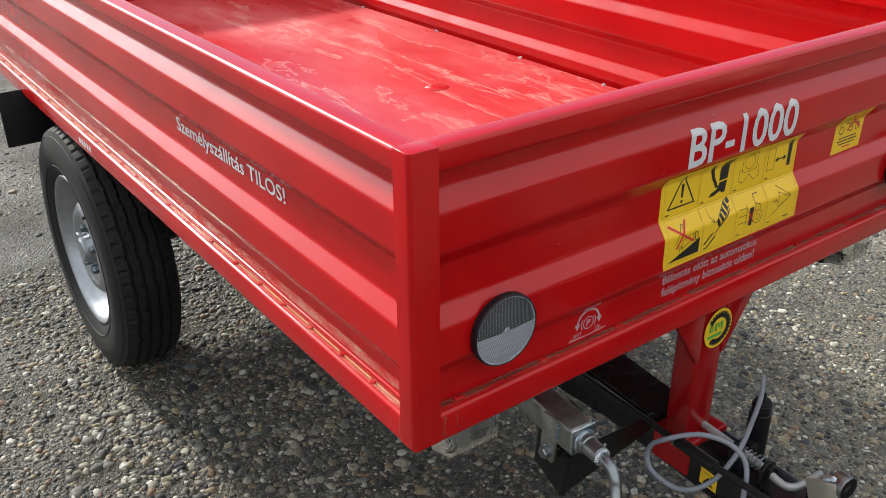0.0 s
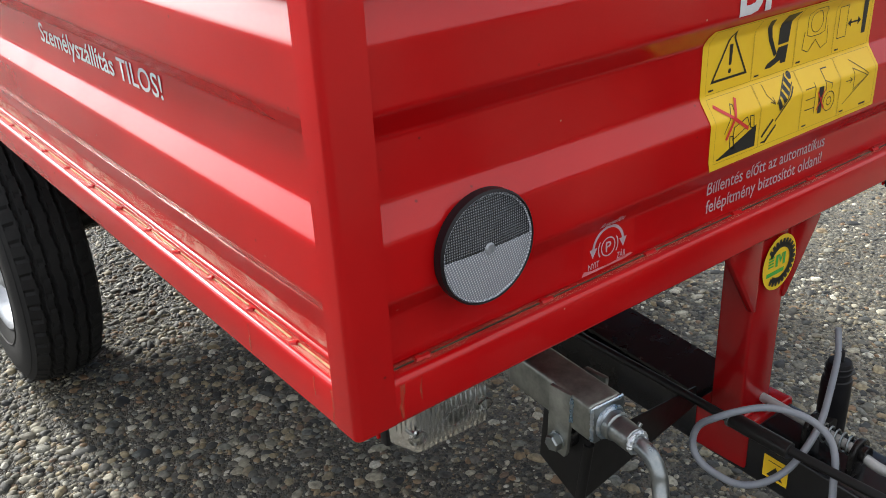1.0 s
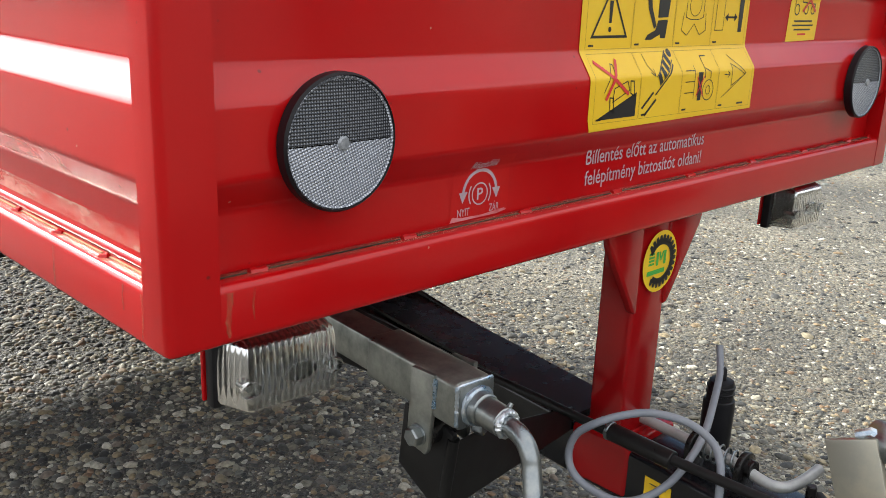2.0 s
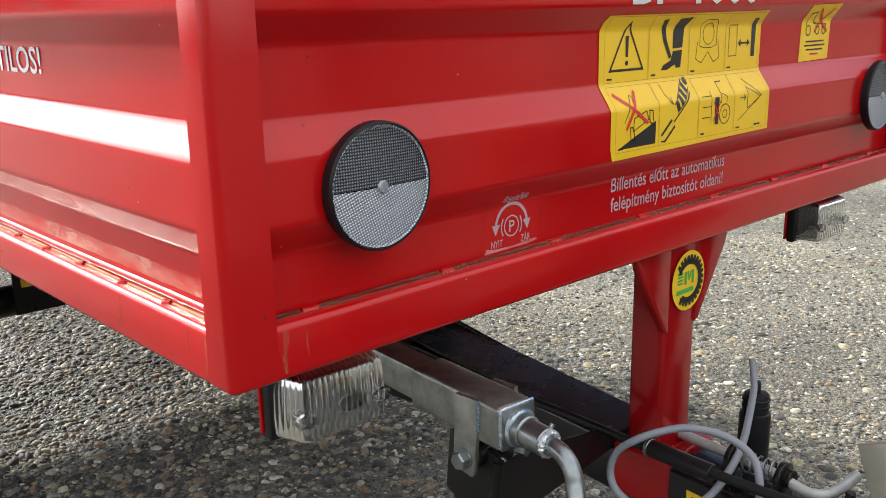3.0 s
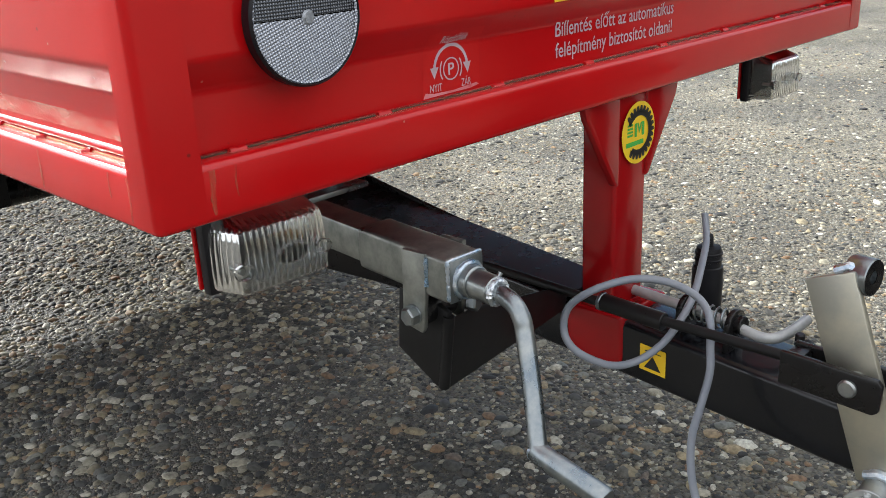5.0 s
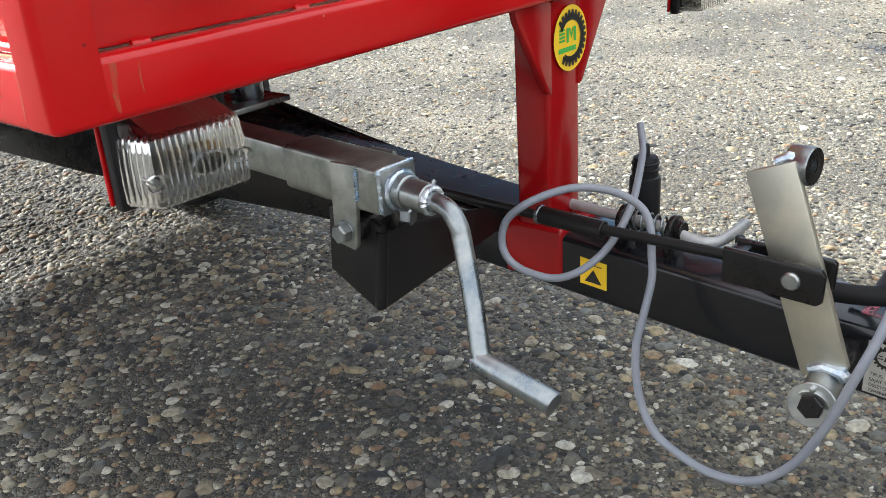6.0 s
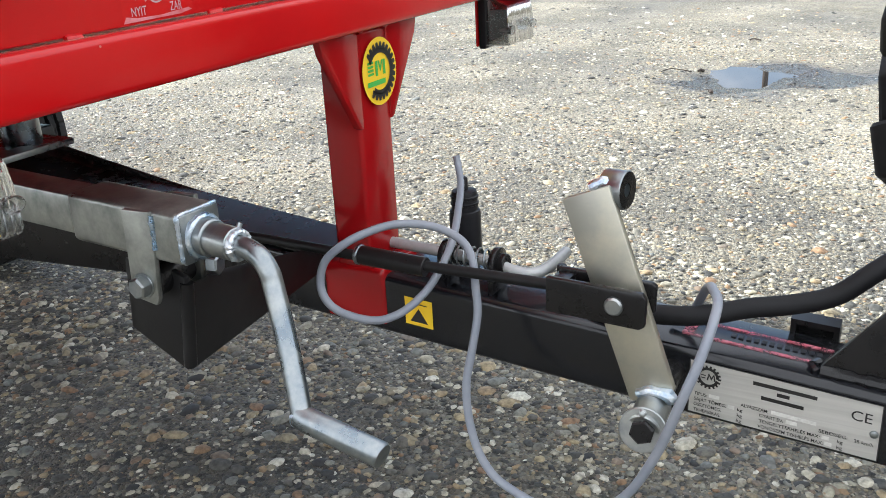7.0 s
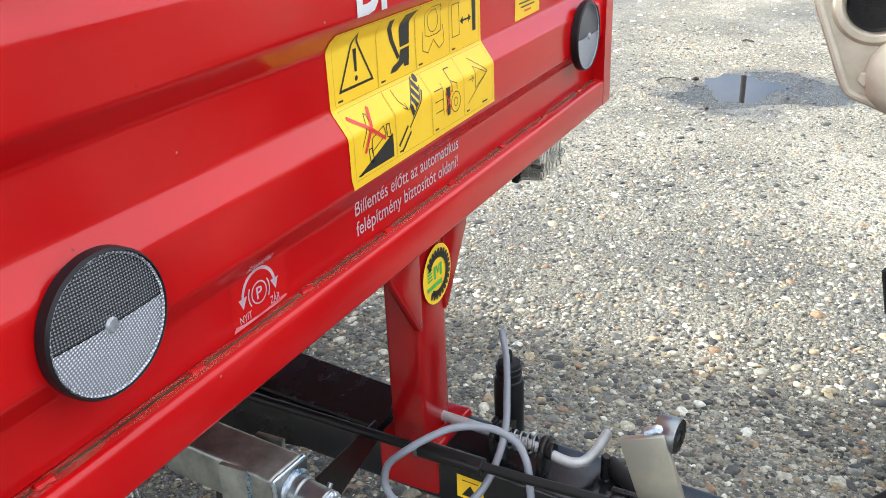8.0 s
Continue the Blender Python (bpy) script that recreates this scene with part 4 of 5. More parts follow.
for a, r in ((0.753, 0.0055), (0.775, 0.0045), (0.791, 0.0045)):
    small_line("wheel_print", P.circle((a, 0.780), r, 16), 0.0013, INK, 0.0010, True)
for k, w in enumerate((0.044, 0.050, 0.040)):
    small_line("text_bar", [(0.771 - w / 2, 0.768 - 0.0045 * k), (0.771 + w / 2, 0.768 - 0.0045 * k)], 0.0017, INK, 0.0009)
small_line("cross_print", [(0.764, 0.8035), (0.798, 0.778)], 0.0027, REDINK, 0.0014)
small_line("cross_print", [(0.797, 0.8035), (0.766, 0.778)], 0.0027, REDINK, 0.0016)
small_line("text_bar", [(0.761, 0.754), (0.781, 0.754)], 0.0020, REDINK, 0.0009)


# ---- reflectors ----
def reflector(x, z):
    m = Matrix.Translation((x, 0.0110, z)) @ Matrix.Rotation(radians(90), 4, 'X')
    ring = part("reflector", lathe([(0.0, 0.0075), (0.0422, 0.0075), (0.0430, 0.0083), (0.0430, 0.0155), (0.0415, 0.0175), (0.0413, 0.0172), (0.0413, 0.012), (0.0, 0.012)], m, 64), PLASTIC, trailer, "round white reflector in a black rubber ring")
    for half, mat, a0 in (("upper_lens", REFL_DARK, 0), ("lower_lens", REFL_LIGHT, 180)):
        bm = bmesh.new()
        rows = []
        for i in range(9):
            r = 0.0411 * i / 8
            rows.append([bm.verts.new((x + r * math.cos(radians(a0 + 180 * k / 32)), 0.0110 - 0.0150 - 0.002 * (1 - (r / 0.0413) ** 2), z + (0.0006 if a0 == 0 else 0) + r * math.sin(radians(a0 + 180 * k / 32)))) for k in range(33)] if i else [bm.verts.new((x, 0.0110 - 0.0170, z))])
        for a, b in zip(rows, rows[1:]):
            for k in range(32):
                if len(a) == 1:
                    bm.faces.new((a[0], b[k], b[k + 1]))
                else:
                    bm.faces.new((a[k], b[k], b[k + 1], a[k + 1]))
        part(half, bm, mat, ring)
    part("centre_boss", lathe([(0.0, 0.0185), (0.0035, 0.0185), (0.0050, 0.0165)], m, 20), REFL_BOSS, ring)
    # pale ring modelled as the glint along the lens edge
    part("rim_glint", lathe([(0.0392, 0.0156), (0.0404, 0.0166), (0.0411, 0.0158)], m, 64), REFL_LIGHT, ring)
    return ring


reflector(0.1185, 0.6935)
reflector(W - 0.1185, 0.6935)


# ---- front position lamps ----
def lamp(x0):
    w = 0.0915
    base = part("position_lamp", box(x0 - 0.001, x0 + w + 0.001, 0.073, 0.083, 0.500, 0.566, 0.002), PLASTIC, trailer, "clear ribbed position lamp on black rubber base")
    part("lamp_bracket", box(x0 - 0.0025, x0 + w + 0.001, 0.0835, 0.0865, 0.503, BOT + 0.004, 0.0008, 1), RED, base)
    part("lamp_reflector", box(x0 + 0.006, x0 + w - 0.006, 0.0705, 0.0728, 0.507, 0.559, 0.001, 1), LAMPBACK, base)
    plan = round_line([(x0 + 0.0015, 0.0728), (x0 + 0.0105, 0.0445), (x0 + w - 0.0085, 0.0415), (x0 + w - 0.0015, 0.0728)], 0.004, 4)
    line = [plan[0]]
    for a, b in zip(plan, plan[1:]):
        n = max(1, int((b - a).length / 0.00075))
        line += [a.lerp(b, (k + 1) / n) for k in range(n)]
    run = [0.0]
    for a, b in zip(line, line[1:]):
        run.append(run[-1] + (b - a).length)
    mid = Vector((x0 + w / 2, 0.0728))
    bm = bmesh.new()
    for thick, ribbed in ((0.0, 1), (0.0026, 0)):
        rings = []
        for z, tuck in ((0.5030, 0.004), (0.5042, 0.001), (0.5065, 0.0), (0.5200, 0.0), (0.5360, 0.0006), (0.5480, 0.0022), (0.5515, 0.0034), (0.5535, 0.0058)):
            ring = []
            for p, d, i in zip(line, run, range(len(line))):
                side_dir = (line[min(i + 1, len(line) - 1)] - line[max(i - 1, 0)]).normalized()
                out = Vector((side_dir.y, -side_dir.x))
                if out.dot(p - mid) < 0:
                    out = -out
                rib = 0.0009 * (abs(math.sin(math.pi * d / 0.0050)) - 0.5) * ribbed * (0 if z > 0.5525 else 1 if abs(side_dir.x) > 0.9 else 0.35)
                q = p + out * (rib - tuck - thick)
                q.y = min(q.y, 0.0728)
                ring.append(bm.verts.new((q.x, q.y, z + (thick if z < 0.51 else -thick if z > 0.549 else 0))))
            rings.append(ring)
        rings.append([bm.verts.new((v.co.x, 0.0728, 0.5630 - thick)) for v in rings[-1]])
        for a, b in zip(rings, rings[1:]):
            for k in range(len(line) - 1):
                if (a[k].co - a[k + 1].co).length > 1e-7:
                    bm.faces.new((a[k], a[k + 1], b[k + 1], b[k]))
        bm.faces.new(rings[0])
    part("lens", bm, CLEAR, base, sharp=50)
    for x in (x0 + 0.009, x0 + w - 0.014):
        part("screw", rod((x, 0.058, 0.5235), (x, 0.0430, 0.5235), 0.0024, 12, bevel=0.0005), TUBE, base)
        part("screw_boss", lathe([(0.0038, 0), (0.0062, 0.002), (0.0068, 0.006), (0.0062, 0.007), (0.0038, 0)], axis_pose((x, 0.046, 0.5235), (0, -1, 0)) @ Matrix.Diagonal((1.25, 0.85, 1, 1)), 20), CLEAR, base)
    oval_ring = [(x0 + 0.051 + 0.0145 * math.cos(a), 0.0412 + 0.0006 * math.sin(a), 0.526 + 0.0072 * math.sin(a)) for a in (2 * math.pi * k / 28 for k in range(29))]
    part("bulb_window", sweep(oval_ring, 0.0009, 8), CLEAR, base)
    part("bulb_pane", lathe([(0, 0.0012), (0.0090, 0.0009), (0.0142, 0.0)], axis_pose((x0 + 0.051, 0.0416, 0.526), (0, -1, 0)) @ Matrix.Diagonal((1, 0.48, 1, 1)), 28), CLEAR, base)
    part("bulb", lathe([(0, 0), (0.0060, 0.001), (0.0080, 0.007), (0.0066, 0.016), (0.0045, 0.019)], axis_pose((x0 + 0.044, 0.056, 0.528), (1, 0, 0)), 16), CLEAR, base)
    part("bulb_cap", rod((x0 + 0.061, 0.056, 0.528), (x0 + 0.073, 0.056, 0.528), 0.0062, 16, bevel=0.0006), BULB, base, "brass bulb cap")


lamp(0.0700)
lamp(W - 0.0680 - 0.0915)

# ---- post under the front ----
PX0, PX1, PY0, PY1 = 0.4870, 0.5420, 0.0130, 0.0530
part("post", box(PX0, PX1, PY0, PY1, 0.345, BOT - 0.0005, 0.004, 3), RED_DARKER, trailer, "red square post between box and drawbar")
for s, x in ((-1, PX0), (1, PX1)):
    part("gusset", prism([(x - s * 0.004, BOT), (x + s * 0.054, BOT), (x + s * 0.050, BOT - 0.014), (x + s * 0.003, 0.492), (x - s * 0.004, 0.490)], 'y', PY0 - 0.002, PY0 + 0.006, 0.002), RED_DARKER, trailer)
    part("weld_tack", bead([(x - s * 0.004, PY0 - 0.001, 0.579), (x - s * 0.010, PY0 - 0.001, 0.580)], 0.0045, 3), RED_DARKER, trailer)
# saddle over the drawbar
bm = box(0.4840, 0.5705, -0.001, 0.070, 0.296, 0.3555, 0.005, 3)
part("saddle", bm, RED_DARKER, trailer)
part("weld_tack", bead([(PX0, PY0 - 0.001, 0.357), (PX1, PY0 - 0.001, 0.357)], 0.0032, 8), RED_DARKER, trailer)

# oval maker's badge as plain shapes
badge_print = Print(lambda u, v, lift: (u, PY0 - lift, v))
bc = (0.5215, 0.5385)


def oval(rx, rz, n=48):
    return [(bc[0] + rx * math.cos(2 * math.pi * k / n), bc[1] + rz * math.sin(2 * math.pi * k / n)) for k in range(n)]


bm = bmesh.new()
badge_print.poly(oval(0.0290, 0.0310), bm)
badge = badge_print.put("badge", bm, YELLOW, trailer, 0.0030, "round yellow and green maker's badge with black gear")
bm = bmesh.new()
for k in range(26):
    a = 2 * math.pi * k / 26
    if 150 < math.degrees(a) < 235:
        continue
    c, s = math.cos(a), math.sin(a)
    badge_print.poly([(bc[0] + 0.0200 * c - 0.0032 * s, bc[1] + 0.0200 * s + 0.0032 * c), (bc[0] + 0.0200 * c + 0.0032 * s, bc[1] + 0.0200 * s - 0.0032 * c), (bc[0] + 0.0268 * c + 0.0016 * s, bc[1] + 0.0268 * s - 0.0016 * c), (bc[0] + 0.0268 * c - 0.0016 * s, bc[1] + 0.0268 * s + 0.0016 * c)], bm)
badge_print.stroke(badge_print.circle(bc, 0.0190, 40, -128, 152), 0.0042, bm)
badge_print.put("gear_print", bm, INK, badge, 0.0036)
bm = bmesh.new()
g = lambda pts: badge_print.poly([(bc[0] + a * 0.80 - 0.003, bc[1] + b * 0.85) for a, b in pts], bm)
g([(-0.006, -0.004), (-0.001, -0.004), (-0.001, 0.012), (-0.006, 0.012)])
g([(0.010, -0.004), (0.015, -0.004), (0.015, 0.012), (0.010, 0.012)])
g([(-0.001, 0.012), (0.0045, -0.001), (0.0045, 0.006), (0.002, 0.012)])
g([(0.007, 0.012), (0.0045, 0.006), (0.0045, -0.001), (0.010, 0.012)])
for k in range(4):
    g([(-0.022, -0.002 + k * 0.004), (-0.010, -0.002 + k * 0.004), (-0.010, 0.0005 + k * 0.004), (-0.022, 0.0005 + k * 0.004)])
g([(-0.024, -0.014), (0.014, -0.014), (0.014, -0.0085), (-0.024, -0.0085)])
badge_print.put("green_print", bm, GREEN, badge, 0.0036)

# ---- drawbar ----
DX0, DX1 = 0.487, 0.567
SL = 0.070
dtop = lambda y: 0.3485 + SL * (y + 0.01)
dbot = lambda y: 0.2875 + SL * (y + 0.01)
bm = prism([(-0.75, dbot(-0.75)), (-0.75, dtop(-0.75)), (0.30, dtop(0.30)), (0.30, dbot(0.30))], 'x', DX0, DX1, 0.006, 3)
drawbar = part("drawbar", bm, BARBLACK, trailer, "black painted square-tube drawbar")
# rear part of the frame: two rails that spread out, with a rising top plate
for s, x0 in ((-1, DX0), (1, DX1)):
    bm = bmesh.new()
    line = [(0.150, 0.302, dtop(0.15) - 0.003), (0.20, 0.300, dtop(0.20) - 0.002), (0.36, 0.300, 0.381), (0.50, 0.300, 0.400), (0.80, 0.298, 0.430), (1.33, 0.320, 0.435)]
    rings = []
    for y, z0, z1 in line:
        xo = x0 + s * (max(0, 0.115 * (y - 0.30)) + (0.0012 if y > 0.16 else -0.003))
        rings.append([bm.verts.new(p) for p in ((xo, y, z0), (xo, y, z1), (xo - s * 0.036, y, z1), (xo - s * 0.036, y, z0))])
    for a, b in zip(rings, rings[1:]):
        for k in range(4):
            bm.faces.new((a[k], a[(k + 1) % 4], b[(k + 1) % 4], b[k]))
    bm.faces.new(rings[0])
    bm.faces.new(rings[-1][::-1])
    bmesh.ops.recalc_face_normals(bm, faces=bm.faces)
    part("chassis_rail", soften(bm, 0.004, 2), BLACK, trailer)
bm = hull([(x, y, z - e) for e in (0, 0.004) for x, y, z in ((DX0 + 0.002, 0.072, 0.3600), (DX1 - 0.004, 0.072, 0.3580), (DX0 - 0.004, 0.40, 0.3900), (DX1 + 0.002, 0.40, 0.3880))])
part("gusset_plate", bm, BLACK, trailer)
bm = sweep([(DX1 - 0.002, 0.068, 0.3475), (DX1 - 0.002, 0.115, 0.350), (DX1 - 0.002, 0.18, 0.3585), (DX1 - 0.001, 0.26, 0.3695), (DX1, 0.346, 0.3825), (DX1 + 0.006, 0.46, 0.398), (DX1 + 0.05, 0.8, 0.432)], 0.0036, 8)
part("edge_lip", bm, BLACK, trailer)
bm = hull([(x, y, z - e) for e in (0, 0.004) for x, y, z in ((DX0 - 0.004, 0.402, 0.3902), (DX1 + 0.002, 0.402, 0.3882), (DX0 - 0.040, 0.70, 0.4180), (DX1 + 0.030, 0.70, 0.4180))])
part("gusset_plate", bm, BLACK, trailer)
part("weld_bead", bead([(DX0 + 0.004, 0.172, 0.364), (DX1 - 0.004, 0.165, 0.364)], 0.0035, 2), BLACK, trailer)
for y in (0.62, 1.24):
    part("cross_member", box(0.40, W - 0.40, y, y + 0.05, 0.36, 0.42, 0.004), BLACK, trailer)
for x in (0.30, 0.69):
    part("sub_frame_rail", box(x, x + 0.05, 0.55, 1.42, 0.45, 0.574, 0.004), BLACK, trailer)

# warning decal on the drawbar
db_print = Print(lambda u, v, lift: (DX0 - lift, -u, v - 0.0028 + SL * (-u + 0.01)))
bm = bmesh.new()
db_print.poly([(0.0215, 0.3070), (0.0515, 0.3070), (0.0515, 0.3355), (0.0215, 0.3355)], bm)
decal = db_print.put("decal", bm, YELLOW, drawbar, 0.0006, "yellow decal with black triangle")
bm = bmesh.new()
db_print.poly([(0.0270, 0.3110), (0.0465, 0.3110), (0.0367, 0.3255)], bm)
db_print.stroke([(0.0275, 0.3300), (0.0460, 0.3300)], 0.0011, bm)
db_print.put("print", bm, INK, decal, 0.0012)

# data plate
def plate_at(u, v, lift):
    y = -0.2965 - u
    return (DX0 - lift, y, v - 0.0052 + SL * (y + 0.2965))


plate_print = Print(plate_at)
bm = bmesh.new()
db = plate_print
db.poly([(-0.002, 0.2778), (0.1437, 0.2778), (0.1437, 0.3266), (-0.002, 0.3266)], bm)
plate = db.put("data_plate", bm, PLATE, drawbar, 0.0009, "engraved light metal data plate with black print")
border = bmesh.new()
db.stroke([(-0.002, 0.2778), (0.1437, 0.2778), (0.1437, 0.3266), (-0.002, 0.3266), (-0.002, 0.2778)], 0.0008, border)
db.put("plate_border", border, INK, plate, 0.0013)
bm = bmesh.new()
gc = (0.0130, 0.3136)
db.stroke(db.circle(gc, 0.0077, 30, 0, 360), 0.0024, bm)
for k in range(18):
    a = 2 * math.pi * k / 18
    db.stroke([(gc[0] + 0.0082 * math.cos(a), gc[1] + 0.0082 * math.sin(a)), (gc[0] + 0.0106 * math.cos(a), gc[1] + 0.0106 * math.sin(a))], 0.0017, bm)
db.stroke([(gc[0] - 0.0058, gc[1] - 0.0012), (gc[0] - 0.0020, gc[1] - 0.0012)], 0.0009, bm)
db.stroke([(gc[0] - 0.0058, gc[1] + 0.0012), (gc[0] - 0.0020, gc[1] + 0.0012)], 0.0009, bm)
db.stroke([(gc[0] - 0.0005, gc[1] - 0.0026), (gc[0] + 0.0006, gc[1] + 0.0028), (gc[0] + 0.0026, gc[1] - 0.0010), (gc[0] + 0.0046, gc[1] + 0.0028), (gc[0] + 0.0056, gc[1] - 0.0026)], 0.0014, bm)
for v, a, b in ((0.3174, 0.0485, 0.0970), (0.3118, 0.0672, 0.0768), (0.3058, 0.0553, 0.0878)):
    bar = bmesh.new()
    db.poly([(a, v), (b, v), (b, v + 0.0033), (a, v + 0.0033)], bar)
    db.put("name_bar", bar, INK, plate, 0.0014)
for text, u, v, w in (("TIPUS:", 0.0025, 0.2950, 0.0105), ("SAJÁT TÖMEG:", 0.0025, 0.2898, 0.0262), ("ÖSSZTÖMEG:", 0.0025, 0.2848, 0.0225), ("TEHERBÍRÁS:", 0.0025, 0.2797, 0.0222),
                      ("kg", 0.0378, 0.2896, 0.0042), ("kg", 0.0378, 0.2845, 0.0042), ("kg", 0.0374, 0.2794, 0.0042),
                      ("ALVÁZSZÁM:", 0.0402, 0.2948, 0.0215), ("GYÁRT.ÉV:", 0.0552, 0.2898, 0.0185), ("TENGELYTERHELÉS MAX:", 0.0552, 0.2847, 0.0465), ("VONÓSZEM TERHELÉS MAX:", 0.0545, 0.2797, 0.0500),
                      ("SEBESSÉG:", 0.1003, 0.2900, 0.0214), ("kg", 0.1145, 0.2848, 0.0042), ("kg", 0.1145, 0.2798, 0.0042), ("25 km/h", 0.1262, 0.2895, 0.0138)):
    bm = letters(text, u, v, w, 0.0029, bm, bold=0.010)
bm = letters("CE", 0.1222, 0.3088, 0.0150, 0.0085, bm)
db.put("print", bm, INK, plate, 0.0014)
grey = worn("stamped_marks", (0.50, 0.49, 0.46), (0.66, 0.65, 0.61), 0.5, 200, 0.2, 0, 0.6)
for u, v, n in ((0.0640, 0.2948, 11), (0.0755, 0.2898, 3), (0.1030, 0.2847, 2), (0.1055, 0.2797, 2), (0.0300, 0.2898, 2), (0.0145, 0.2950, 3)):
    bar = bmesh.new()
    db.poly([(u, v), (u + n * 0.0032 - 0.001, v), (u + n * 0.0032 - 0.001, v + 0.0034), (u, v + 0.0034)], bar)
    db.put("stamped_bar", bar, grey, plate, 0.0012)
p = Vector(plate_at(0.1395, 0.3005, 0.0010))
part("rivet", lathe([(0.0034, 0), (0.0030, 0.0012), (0.0016, 0.0018), (0, 0.0018)], axis_pose(p, (-1, 0, 0)), 16), ZINC, plate)

# marked slot and socket on top of the drawbar
for x in (0.5130, 0.5395):
    bm = prism([(-0.288, dtop(-0.288) - 0.002), (-0.288, dtop(-0.288) + 0.0012), (-0.398, dtop(-0.398) + 0.0012), (-0.398, dtop(-0.398) - 0.002)], 'x', x, x + 0.0036)
    part("paint_mark", bm, PINK, drawbar)
bm = prism([(-0.280, dtop(-0.280) - 0.002), (-0.280, dtop(-0.280) + 0.0012), (-0.289, dtop(-0.289) + 0.0012), (-0.289, dtop(-0.289) - 0.002)], 'x', 0.5130, 0.5431)
part("paint_mark", bm, PINK, drawbar)
bm = None
for k in range(12):
    y = -0.318 - k * 0.0062
    bm = box(0.5265, 0.5325, y - 0.004, y, dtop(y) - 0.001, dtop(y) + 0.0009, bm=bm)
part("stamped_number", bm, PLASTIC, drawbar)
sock = bmesh.new()
o = [(-0.399, 0.313), (-0.399, 0.3345), (-0.360, 0.3365), (-0.360, 0.315)]
i = [(-0.3945, 0.3165), (-0.3945, 0.3295), (-0.3645, 0.3315), (-0.3645, 0.3185)]
for xa in (0.562, 0.580):
    ring_o = [sock.verts.new((xa, *p)) for p in o]
    ring_i = [sock.verts.new((xa, *p)) for p in i]
    for k in range(4):
        sock.faces.new((ring_o[k], ring_o[(k + 1) % 4], ring_i[(k + 1) % 4], ring_i[k]))
vs = list(sock.verts)
for base in (0, 4):
    for k in range(4):
        sock.faces.new((vs[base + k], vs[base + (k + 1) % 4], vs[8 + base + (k + 1) % 4], vs[8 + base + k]))
sock = box(0.5785, 0.5815, -0.3985, -0.3605, 0.3135, 0.3338, bm=sock)
part("socket", sock, BLACK, drawbar)
# end plate toward the hitch, with weld
bm = prism([(-0.388, dtop(-0.388) - 0.002), (-0.391, dtop(-0.391) + 0.004), (-0.434, 0.381), (-0.53, 0.480), (-0.62, 0.500), (-0.70, 0.470), (-0.70, dtop(-0.70))], 'x', 0.503, 0.511, 0.0015)
part("hitch_plate", bm, BLACK, drawbar)
part("weld_bead", bead([(0.501, -0.392, dtop(-0.392) + 0.002), (0.501, -0.60, dtop(-0.6) + 0.002)], 0.005, 5), BLACK, drawbar)
part("weld_bead", bead([(0.498, -0.391, dtop(-0.391) + 0.001), (0.506, -0.385, dtop(-0.385) + 0.003), (0.514, -0.391, dtop(-0.391) + 0.003)], 0.0042, 6), BARBLACK, drawbar)
# prop under the front of the drawbar
leg = part("support_leg", box(0.500, 0.545, -0.510, -0.462, -0.004, 0.262, 0.004), BLACK, trailer, "black support leg under the drawbar")
part("foot_plate", box(0.47, 0.575, -0.54, -0.43, -0.006, 0.006, 0.002), BLACK, leg)

# ---- brake rod, clevis and lever ----
brake = part("brake_rod", sweep([(0.462, 0.60, 0.392), (0.452, 0.214, 0.3850), (0.448, 0.105, 0.3865), (0.4445, -0.012, 0.3855), (0.444, -0.200, 0.388)], 0.0048, 12), MATTBLACK, trailer, "black brake linkage rod with turnbuckle")
part("turnbuckle", rod((0.4455, -0.004, 0.3868), (0.4450, -0.072, 0.3850), 0.0088, 20, bevel=0.0008), BLACK, brake)
part("locknut", rod((0.4456, -0.0005, 0.3870), (0.4455, -0.0045, 0.3868), 0.0094, 20, bevel=0.0008), ZINC, brake)
for xa, za in ((0.412, 0.4085), (0.439, 0.4065)):
    part("clevis_plate", prism([(-0.197, 0.3795), (-0.197, za), (-0.273, za - 0.0025), (-0.2765, 0.4015), (-0.2755, 0.3795), (-0.2715, 0.3765)], 'x', xa, xa + 0.006, 0.0012), BLACK, brake)
part("clevis_block", box(0.4125, 0.4445, -0.212, -0.197, 0.383, 0.404, 0.002), BLACK, brake)
part("clevis_pin", rod((0.452, -0.252, 0.3935), (0.4085, -0.252, 0.3935), 0.0074, 24, bevel=0.0015), ZINC, brake)
lever = part("brake_lever", prism([(-0.2035, 0.4665), (-0.2405, 0.4810), (-0.2955, 0.3215), (-0.2900, 0.3100), (-0.2610, 0.3050)], 'x', 0.4300, 0.4375, 0.0012), YZINC, trailer, "yellow-zinc plated flat lever with welded bosses")
m = axis_pose((0.4480, -0.2320, 0.4735), (-0.13, -1, 0.02))
boss = part("eye_boss", lathe([(0.0055, 0.0), (0.0143, 0.0), (0.0150, 0.001), (0.0150, 0.0175), (0.0143, 0.0184)], m, 36), ZINC, lever, "short zinc-plated tube boss with a bored hole")
# end face coloured black for the shade on the boss's front
part("shaded_boss_face", lathe([(0.0055, 0.004), (0.0055, 0.0182), (0.0143, 0.0186)], m, 36), BLACK, boss)
part("boss_bore", lathe([(0, 0.013), (0.0053, 0.013), (0.0054, 0.0175)], m, 24), ZINC, boss)
part("weld_bead", bead([(0.436, -0.224, 0.4765), (0.438, -0.234, 0.4815), (0.438, -0.241, 0.480)], 0.0045, 3), WELD, lever)
p, q = Vector((0.436, -0.2795, 0.3045)), Vector((0.402, -0.2800, 0.2985))
